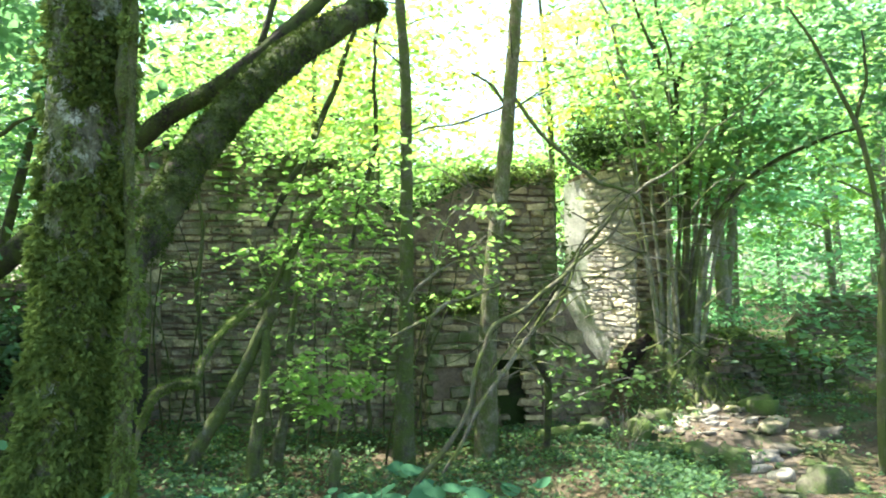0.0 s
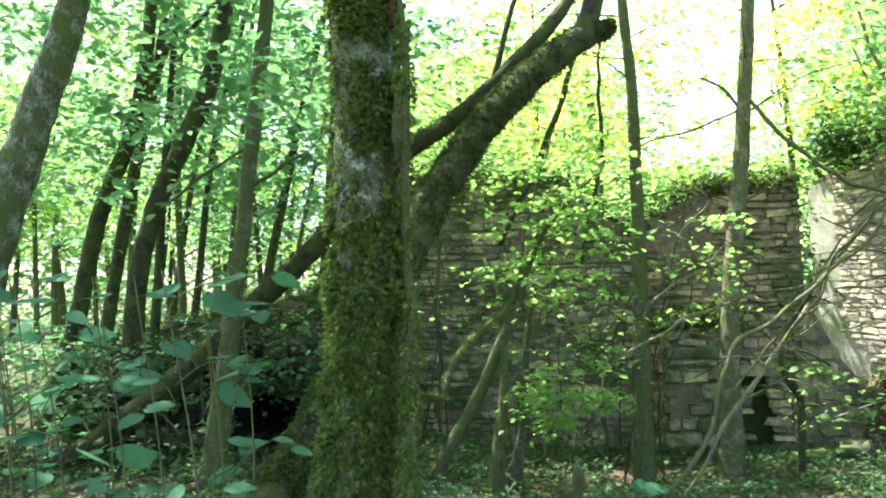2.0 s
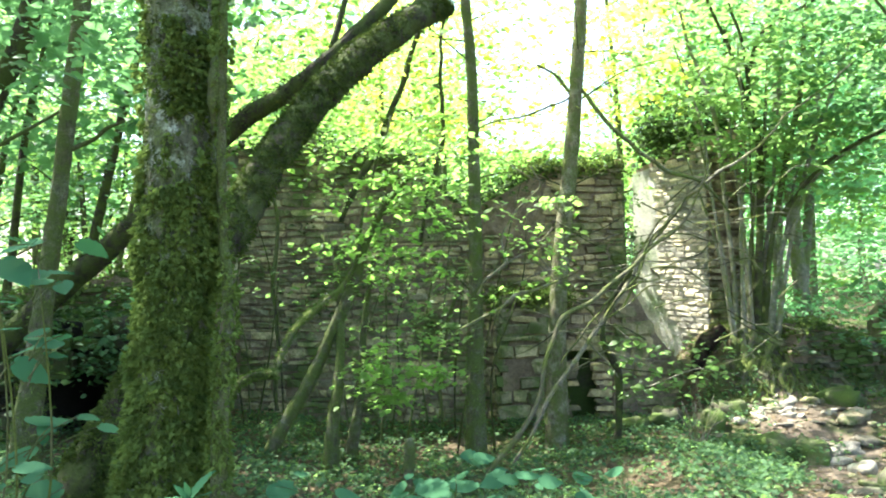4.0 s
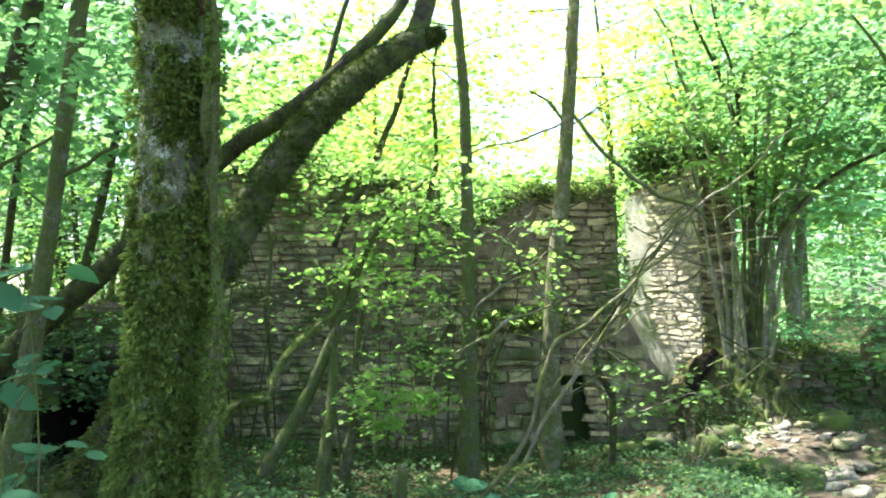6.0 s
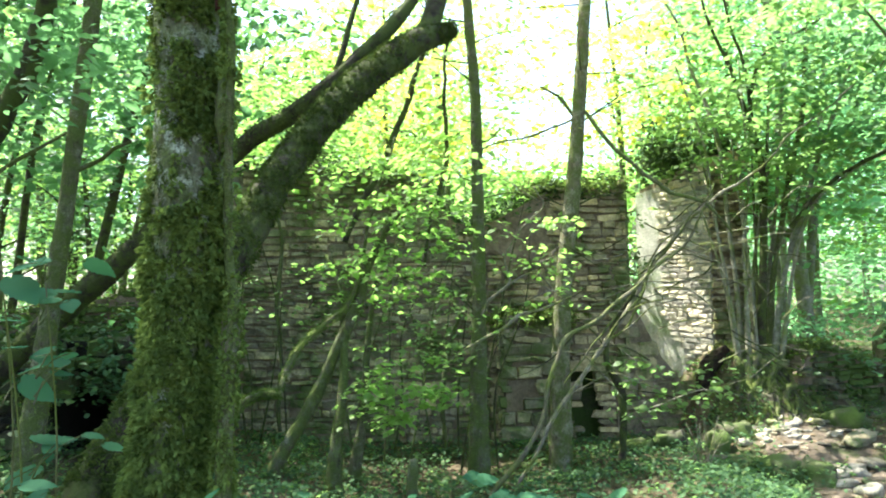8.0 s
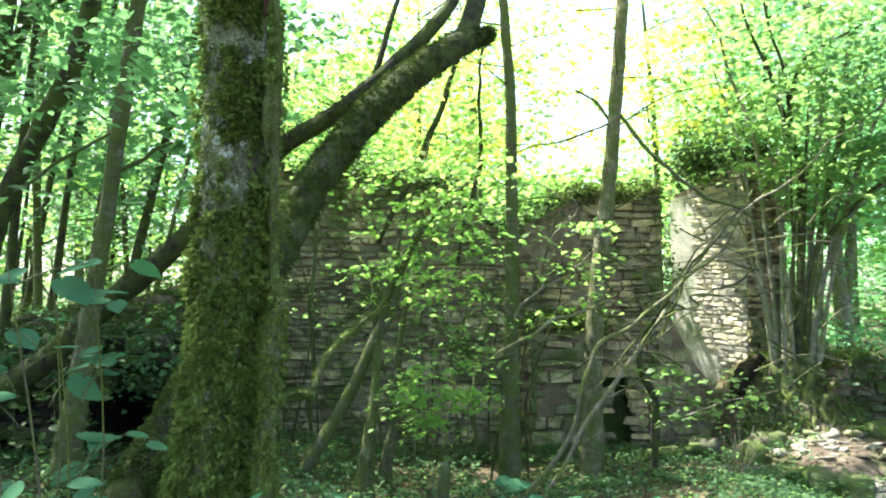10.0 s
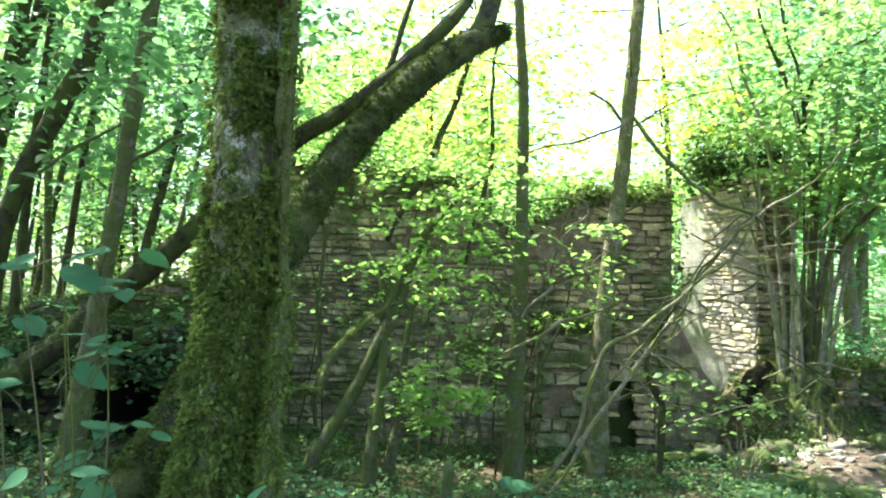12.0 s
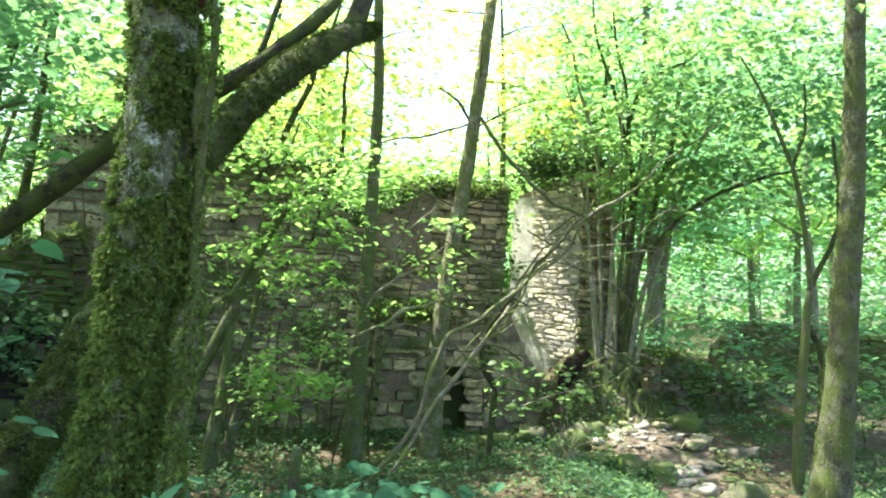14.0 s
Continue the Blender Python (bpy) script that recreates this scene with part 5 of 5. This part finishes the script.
# understorey shrubs between the trunks
def shrub(name, points, radius, per, size, material, label, category, shape=LEAF_NEAR):
    c = points.mean(axis=0)
    t = thing(name, (c[0], c[1], ground_z(c[0], c[1])), label, category)
    crown_of(t, points, radius, per, size, material, shape, "leaves")
    for p in points[:: max(1, len(points) // 8)]:
        gz = ground_z(p[0], p[1])
        limb("stem", [(p[0] + rnd.uniform(-0.1, 0.1), p[1], gz - 0.03, 0.008), ((p[0]), p[1], (gz + p[2]) / 2, 0.006), (p[0], p[1], p[2], 0.003)], t, M_BARK, 5, 0.2)


# Added bushes with sunlight in their leaf colour, brightening the background.
shrub("undergrowth", box_points(-12, -3.2, 16, 26, 0.6, 3.6, 150), 0.8, 30, 0.16, M_LEAF_SUN, "bushes in an added opening beyond the vault, leaves coloured as sunlit", "shrub", LEAF_FAR)
# Shaded and dark leaf copies put shade into this undergrowth's colour.
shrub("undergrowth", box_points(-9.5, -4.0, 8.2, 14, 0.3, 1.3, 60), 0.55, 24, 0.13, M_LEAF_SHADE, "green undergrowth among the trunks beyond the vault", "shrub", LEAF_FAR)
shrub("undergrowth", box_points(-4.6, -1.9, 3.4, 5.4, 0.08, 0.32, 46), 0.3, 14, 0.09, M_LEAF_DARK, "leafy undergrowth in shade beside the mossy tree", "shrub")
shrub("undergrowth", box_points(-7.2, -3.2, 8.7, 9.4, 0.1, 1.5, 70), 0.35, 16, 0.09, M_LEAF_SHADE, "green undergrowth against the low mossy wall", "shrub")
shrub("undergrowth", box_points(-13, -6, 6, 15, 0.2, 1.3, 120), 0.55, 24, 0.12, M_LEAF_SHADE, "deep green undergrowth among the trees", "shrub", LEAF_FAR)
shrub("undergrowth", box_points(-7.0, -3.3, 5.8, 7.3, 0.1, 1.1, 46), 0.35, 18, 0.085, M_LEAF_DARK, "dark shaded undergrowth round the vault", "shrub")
shrub("undergrowth", box_points(5.0, 17, 14.4, 27, 0.5, 2.8, 220), 0.7, 28, 0.15, M_LEAF_COOL, "pale green undergrowth behind the bank", "shrub", LEAF_FAR)
shrub("undergrowth", box_points(4.9, 7.4, 12.6, 15.5, 0.5, 1.2, 46), 0.5, 24, 0.11, M_LEAF_COOL, "green undergrowth on top of the bank", "shrub", LEAF_FAR)
shrub("undergrowth", box_points(6.1, 8.5, 9.0, 12.0, -0.1, 0.9, 30), 0.35, 16, 0.125, M_LEAF, "leafy shrubs beside the path", "shrub")
shrub("undergrowth", box_points(5.6, 8, 5.5, 8.0, 0.0, 0.8, 30), 0.3, 18, 0.09, M_LEAF_DARK, "shaded leaves behind the path tree", "shrub")

shrub("undergrowth", box_points(-9.5, -4.4, 4.6, 8.2, 0.05, 1.3, 90), 0.45, 22, 0.11, M_LEAF_SHADE, "shaded undergrowth under the trees beside the vault", "shrub", LEAF_FAR)

# ivy over the broken wall tops
def ivy(points, radius, per, label, size=0.08, material=None):
    c = points.mean(axis=0)
    t = thing("ivy", tuple(c), label, "ivy")
    v, f = sprays(points, radius, per, size, LEAF_NEAR, 0.8, 0.6, False)
    part("leaves", mesh_of("leaves", v, f, material or M_LEAF_DARK, smooth=False), t, kind="stuff")


wall_top = profile(TALL)
ivy(np.array([(-3.75 + u, 11.15 + rnd.uniform(-0.22, 0.3), wall_top(u) + rnd.uniform(-0.12, 0.14)) for u in (rnd.uniform(0, 6.2) for _ in range(260))]), 0.17, 22, "dark ivy and moss along the broken wall top", 0.07)
ivy(np.array([(rnd.uniform(3.1, 4.4), rnd.uniform(11.6, 12.8), 3.42 + abs(rnd.gauss(0, 0.36))) for _ in range(150)]), 0.24, 24, "dark ivy heaped on the standing jamb", 0.085)
ivy(np.array([(rnd.uniform(2.45, 3.1), 11.9 + rnd.uniform(-0.3, 0.4), rnd.uniform(1.6, 3.0)) for _ in range(16)]), 0.16, 10, "ivy hanging in the breach")
ivy(np.array([(rnd.uniform(0.62, 1.68), rnd.uniform(10.46, 10.95), 1.22 + rnd.uniform(-0.07, 0.12)) for _ in range(95)]), 0.12, 26, "moss and small ivy capping the stone pier", 0.05, M_MOSS)
ivy(np.array([(rnd.uniform(1.0, 2.55), rnd.uniform(10.86, 11.4), wall_top(5.3) + rnd.uniform(-0.1, 0.14)) for _ in range(90)]), 0.13, 26, "thick green moss overhanging the wall top", 0.05, M_MOSS)
ivy(np.array([(-3.7 + 4.6 * rnd.random(), 10.93, rnd.uniform(-0.3, 3.0)) for _ in range(60)]), 0.16, 9, "thin ivy creeping over the rubble wall", 0.06)
ivy(np.array([(x, y, ground_z(x, y) + 0.04) for x, y in ((rnd.uniform(3.7, 7.2), rnd.uniform(10.3, 11.8)) for _ in range(34))]), 0.12, 7, "scattered ivy on the bank", 0.06)
ivy(np.array([(-7.2 + 4.2 * u, 9.42 + 0.9 * u + rnd.uniform(-0.05, 0.3), profile(LEFTW)(4.3 * u) - rnd.choice((0.0, 0.0, 0.22, 0.44)) + rnd.uniform(-0.06, 0.05)) for u in (rnd.random() for _ in range(190))]), 0.15, 24, "thick moss along the low wall ledge", 0.05, M_MOSS)
ivy(np.array([(rnd.uniform(-5.6, -2.5), 7.36 + rnd.uniform(-0.06, 0.1), rnd.uniform(0.66, 1.2)) for _ in range(80)]), 0.17, 14, "ivy hanging down the face of the vault", 0.07, M_COVER)
ivy(np.array([(-5.5 + 3 * u, 7.5 + rnd.uniform(0, 0.7), 0.85 + 0.9 * u * (1.15 - u) + rnd.uniform(0, 0.12)) for u in (rnd.random() for _ in range(105))]), 0.16, 18, "dark ivy over the collapsed vault", 0.08)
ivy(np.array([(4.5 + 2.5 * u, 10.4 + 1.05 * u + rnd.uniform(-0.1, 0.25), profile(BANK)(2.67 * u) + rnd.uniform(-0.12, 0.04)) for u in (rnd.random() for _ in range(80))]), 0.13, 22, "thick moss hanging over the top of the bank", 0.05, M_MOSS)
ivy(np.array([(4.7 + 2.2 * u, 10.42 + 0.95 * u, rnd.uniform(-0.2, 0.7)) for u in (rnd.random() for _ in range(14))]), 0.14, 9, "small dark plants on the face of the bank", 0.07)
# moss cushions and plants of the bank
p = np.array([(x, y, ground_z(x, y) + 0.01) for x, y in ((rnd.uniform(3.5, 7.4), rnd.uniform(9.9, 13.0)) for _ in range(4200))])
p = p[np.array([noise.noise(Vector((q[0] * 1.6, q[1] * 1.6, 8))) > -0.1 for q in p])]
p = np.repeat(p, 6, axis=0) + rng.normal(0, 0.035, (len(p) * 6, 3))
v, f = leaves(p, 0.04, LEAF_MOSS, heading=np.array([(0, -0.6, 0.1)] * len(p)), spread=0.6)
tagged(new("bank_moss", mesh_of("bank_moss", v, f, M_MOSS, smooth=False)), "patches of moss on the bank beside the ruin", "moss", kind="stuff")

# ---- ground plants ----
def scatter(n, x0, x1, y0, y1, keep):
    p = np.stack([rng.uniform(x0, x1, n), rng.uniform(y0, y1, n)], 1)
    k = np.array([keep(x, y) for x, y in p])
    p = p[k]
    return np.array([(x, y, ground_z(x, y)) for x, y in p])


def off_path(x, y):
    off = abs(x - path_mid(y) - 0.12 * noise.noise(Vector((y * 2, 1, 5))))
    return rnd.random() < (0.03 if off < 0.55 else 0.12 if y > 6.5 and -0.3 < x - path_mid(y) < 1.3 else 0.3 if x > 2.3 and y > 8.5 else 0.78 + 0.9 * noise.noise(Vector((x * 0.9, y * 0.9, 2))) + 0.6 * noise.noise(Vector((x * 3.1, y * 3.1, 7))))


p = scatter(17000, -6, 7, 3.0, 10.6, off_path)
p = np.repeat(p, 5, axis=0) + rng.normal(0, 0.05, (len(p) * 5, 3)) * np.array([1, 1, 0.5]) + np.array([0, 0, 0.10])
q = np.array([(x, y, ground_z(x, y) + 0.05) for x, y in ((rnd.uniform(2.3, 4.0), rnd.uniform(9.6, 10.9)) for _ in range(420))])
q = np.concatenate([q, np.array([(x, y, ground_z(x, y) + 0.14) for x, y in ((rnd.gauss(3.2, 0.4), rnd.gauss(8.5, 0.22)) for _ in range(170))])])
p = np.concatenate([p, np.repeat(q, 4, axis=0) + rng.normal(0, 0.05, (len(q) * 4, 3))])
light = rng.random(len(p)) < 0.22
v, f = leaves(p[light], 0.05, LEAF_NEAR, 0.5)
tagged(new("ground_plants", mesh_of("ground_plants", v, f, M_LEAF, smooth=False)), "small yellow-green seedlings among the ground cover", "ground cover", kind="stuff")
p = p[~light]
v, f = leaves(p, 0.05, LEAF_NEAR, 0.45)
tagged(new("ground_plants", mesh_of("ground_plants", v, f, M_COVER, smooth=False)), "low leafy woodland plants covering the floor", "ground cover", kind="stuff")
p = scatter(16000, -6, 8, 3.0, 13.0, lambda x, y: True) + np.array([0, 0, 0.012])
v, f = leaves(p, 0.06, LEAF_FAR, 0.25, 0.0)
tagged(new("leaf_litter", mesh_of("leaf_litter", v, f, M_LITTER, smooth=False)), "dry brown fallen leaves on the soil", "leaf litter", kind="stuff")


# broad leaves on stalks close to the camera
def broad_plant(x, y, spots, size, label, stems=1):
    """Broad leaves on side twigs of a few upright stems."""
    g = ground_z(x, y)
    t = thing("broad_leaf_plant", (x, y, g), label, "plant")
    lo, hi = min(s[0] for s in spots), max(s[0] for s in spots)
    rods = []
    for k in range(stems):
        sx = x if stems == 1 else lo + (hi - lo) * (k + 0.5) / stems + rnd.uniform(-0.06, 0.06)
        sy = y if stems == 1 else y + rnd.uniform(-0.25, 0.25)
        top = max([s[2] for s in spots if stems == 1 or abs(s[0] - sx) < 0.2] or [g + 0.6])
        lean = rnd.uniform(-0.25, 0.25)
        rods.append((sx, sy, lean, top))
        q = ground_z(sx, sy)
        limb("stem", [(sx, sy, q - 0.02, 0.005), (sx + lean * 0.7 + 0.05, sy + 0.05, (q + top) / 2, 0.004), (sx + lean, sy, top, 0.002)], t, M_MOSSTWIG, 5, 0.15)
    for (lx, ly, lz, s) in spots:
        v, f = leaves(np.array([(lx, ly, lz)]), size * s, LEAF_BROAD, 0.25, 0.18, lean=(0.1, -0.38, 0))
        part("leaf", mesh_of("leaf", v, f, M_LEAF_BIG), t)
        sx, sy, lean, top = min(rods, key=lambda r: abs(r[0] - lx) + abs(r[1] - ly))
        z0 = max(g, lz - 0.08)
        u = max(0.0, min(1.0, (z0 - g) / max(0.1, top - g)))
        limb("stalk", [(sx + lean * u, sy, z0, 0.003), ((sx + lean * u + lx) / 2, (sy + ly) / 2, z0 + 0.06, 0.0025), (lx, ly, lz, 0.0015)], t, M_BARK, 4, 0.2)


def broad_shape():
    pts, n = [], 16
    for i in range(n + 1):
        u = i / n
        w = 0.36 * math.sin(math.pi * min(1, u ** 0.8 * 0.94 + 0.06)) * (1 - 0.25 * u) * (1 + 0.09 * (i % 2)) + (0.02 if 0 < i < n else 0)
        pts.append((u, w))
    v = [(u, 0, -0.12 * u * u) for u, w in pts] + [(u - 0.06 * (u < 0.2), w, 0.05 - 0.12 * u * u - 0.08 * w + 0.015 * math.sin(u * 40)) for u, w in pts] + [(u - 0.06 * (u < 0.2), -w, 0.05 - 0.12 * u * u - 0.08 * w + 0.015 * math.sin(u * 40 + 1)) for u, w in pts]
    m = n + 1
    f = []
    for i in range(n):
        f += [(i, i + 1, m + i + 1), (i, m + i + 1, m + i), (i, 2 * m + i, 2 * m + i + 1), (i, 2 * m + i + 1, i + 1)]
    return np.array(v), f


LEAF_BROAD = broad_shape()
spots = [(rnd.uniform(-2.5, -1.28), rnd.uniform(2.35, 3.1), rnd.uniform(0.75, 1.7), rnd.uniform(0.55, 1.05)) for _ in range(125)]
broad_plant(-1.9, 2.6, spots, 0.145, "tall plant with broad soft pale green leaves", 14)
for x, y in ((0.15, 5.6), (0.75, 6.1), (-0.35, 5.9), (0.55, 5.3), (0.2, 6.6), (-0.95, 5.2), (1.1, 5.8), (-0.2, 4.9)):
    g = ground_z(x, y)
    broad_plant(x, y, [(x + rnd.uniform(-0.2, 0.2), y + rnd.uniform(-0.2, 0.2), g + rnd.uniform(0.2, 0.42), rnd.uniform(0.7, 1.2)) for _ in range(4)], 0.17, "small broad-leaved plant on the forest floor")
LEAF_NARROW = (LEAF_BROAD[0] * np.array([1.0, 0.46, 1.0]), LEAF_BROAD[1])
rosette = thing("rosette_plant", (-0.8, 2.44, ground_z(-0.8, 2.44)), "bright green plant with a star of leaves beside the mossy trunk", "plant")
for cx, cy, cz, size in ((-0.78, 2.42, 0.905, 0.1), (-0.86, 2.36, 0.79, 0.085)):
    g = ground_z(cx, cy)
    limb("stem", [(cx - 0.03, cy + 0.02, g - 0.02, 0.006), (cx - 0.01, cy + 0.01, (g + cz) / 2, 0.005), (cx, cy, cz, 0.003)], rosette, M_MOSSTWIG, 6, 0.1)
    for k in range(8):
        a = k * math.pi / 4 + rnd.uniform(-0.2, 0.2)
        way = np.array([(math.cos(a), -0.35 + rnd.uniform(-0.2, 0.2), math.sin(a) * 0.75 + 0.1)])
        v, f = leaves(np.array([(cx, cy, cz)]), size * rnd.uniform(0.8, 1.1), LEAF_NARROW, heading=way, spread=0.05)
        part("leaf", mesh_of("leaf", v, f, M_LEAF_BIG), rosette)


# dry stalks beside the path
stalks = thing("dry_stalks", (2.57, 8.2, ground_z(2.57, 8.2)), "tuft of dry bare plant stalks beside the path", "plant")
for k in range(16):
    a, l = rnd.uniform(-0.7, 0.7), rnd.uniform(0.35, 0.75)
    x, y = 2.57 + rnd.uniform(-0.06, 0.06), 8.2 + rnd.uniform(-0.06, 0.06)
    g = ground_z(x, y)
    limb("stalk", [(x, y, g - 0.02, 0.006), (x + math.sin(a) * l * 0.4, y, g + l * 0.5, 0.005), (x + math.sin(a) * l, y + rnd.uniform(-0.1, 0.1), g + math.cos(a) * l, 0.003)], stalks, M_DEAD, 5, 0.1)


# ---- stones of the path ----
def boulder(name, x, y, sx, sy, sz, material, label, seed):
    r = random.Random(seed)
    bm = bmesh.new()
    bmesh.ops.create_icosphere(bm, subdivisions=3, radius=1.0)
    for v in bm.verts:
        c = v.co
        k = 1 + 0.34 * noise.noise(c * 1.3 + Vector((seed, 0, 0))) + 0.2 * noise.noise(c * 3.1 + Vector((0, seed, 0))) + 0.07 * noise.noise(c * 8 + Vector((0, 0, seed)))
        v.co = Vector((max(-0.85, min(0.85, c.x)) * sx, max(-0.85, min(0.85, c.y)) * sy, max(-0.7, min(0.72, c.z)) * sz)) * k
    me = bpy.data.meshes.new(name)
    bm.to_mesh(me)
    bm.free()
    for q in me.polygons:
        q.use_smooth = True
    me.materials.append(material)
    ob = new(name, me)
    ob.matrix_world = pose(x, y, ground_z(x, y) + sz * 0.2, r.uniform(-14, 14), r.uniform(-14, 14), r.uniform(0, 180))
    return tagged(ob, label, "stone", "stones by the path")


boulder("boulder", 2.75, 10.0, 0.46, 0.24, 0.24, M_MOSSROCK, "large mossy fallen block beside the sill wall", 3)
boulder("boulder", 3.5, 9.9, 0.26, 0.2, 0.2, M_MOSSROCK, "mossy boulder at the edge of the path", 5)
boulder("boulder", 4.22, 7.4, 0.27, 0.2, 0.24, M_MOSSROCK, "rounded mossy boulder on the path", 8)
boulder("boulder", 3.06, 8.75, 0.3, 0.2, 0.2, M_MOSSROCK, "dark mossy ledge stone beside the path", 12)
boulder("boulder", 3.42, 8.62, 0.34, 0.2, 0.24, M_MOSSROCK, "dark mossy ledge stone beside the path", 13)
boulder("boulder", 3.8, 8.5, 0.26, 0.18, 0.17, M_MOSSROCK, "mossy ledge stone at the edge of the path", 15)
boulder("boulder", 3.18, 9.6, 0.22, 0.18, 0.24, M_MOSSROCK, "upright block thick with green moss", 16)
boulder("boulder", 4.9, 9.95, 0.3, 0.22, 0.2, M_MOSSROCK, "mossy boulder at the foot of the bank", 14)
boulder("boulder", 2.2, 9.7, 0.3, 0.2, 0.18, M_MOSSROCK, "mossy fallen block before the niche", 17)
boulder("flat_stone", 4.1, 7.97, 0.16, 0.11, 0.12, M_PALE, "pale rounded stone lying on the path", 21)
boulder("flat_stone", 4.25, 8.63, 0.24, 0.13, 0.07, M_PALEROCK, "flat pale slab set across the path", 22)
boulder("flat_stone", 4.02, 8.37, 0.18, 0.11, 0.06, M_PALEROCK, "flat pale slab set across the path", 23)
boulder("flat_stone", 4.62, 8.8, 0.26, 0.14, 0.07, M_ROCK, "flat grey slab forming a step in the path", 24)
boulder("flat_stone", 5.2, 9.1, 0.26, 0.14, 0.09, M_ROCK, "flat grey slab forming a step in the path", 25)
boulder("flat_stone", 4.75, 9.35, 0.3, 0.14, 0.08, M_ROCK, "flat grey slab forming a step in the path", 26)
boulder("flat_stone", 3.25, 8.4, 0.15, 0.1, 0.05, M_PALEROCK, "pale flat stone among low plants", 27)
boulder("boulder", 3.95, 8.72, 0.2, 0.14, 0.13, M_MOSSROCK, "mossy stone at the edge of the path", 28)
for k in range(100):
    u = rnd.random()
    y = 6.4 + 3.7 * u
    x = path_mid(y) + 0.15 + rnd.gauss(0, 0.5)
    s = rnd.uniform(0.02, 0.075) * (1.7 if rnd.random() < 0.15 else 1)
    boulder("flat_stone", x, y, s * rnd.uniform(0.9, 1.5), s, s * rnd.uniform(0.25, 0.5), M_ROCK if rnd.random() < 0.75 else M_MOSSROCK, "flat grey stone bedded in the path", 30 + k)


# Paler stones added here carry the sun patch's brightness in their colour.
for k in range(42):
    s = rnd.uniform(0.02, 0.085)
    boulder("flat_stone", 3.9 + rnd.gauss(0, 0.32), 9.7 + rnd.gauss(0, 0.22), s * 1.4, s, s * rnd.uniform(0.35, 0.75), M_PALEROCK, "pale stone whose colour brightens the patch of sun", 400 + k)
for k in range(46):
    x, y = rnd.uniform(4.0, 6.8), rnd.uniform(9.9, 11.0)
    s = rnd.uniform(0.04, 0.12)
    boulder("bank_stone", x, y + 0.4 * max(0, x - 4.6), s * 1.4, s, s * 0.6, M_STONE if k % 3 else M_MOSSROCK, "rough stone tumbled on the bank", 200 + k)

# ---- stones of the walls, one by one ----
for owner, k, material, m in LATER:
    ob = new("stone", block_mesh(k, material))
    ob.parent = owner
    ob.matrix_parent_inverse = Matrix.Translation(-owner.location)
    ob.matrix_basis = m
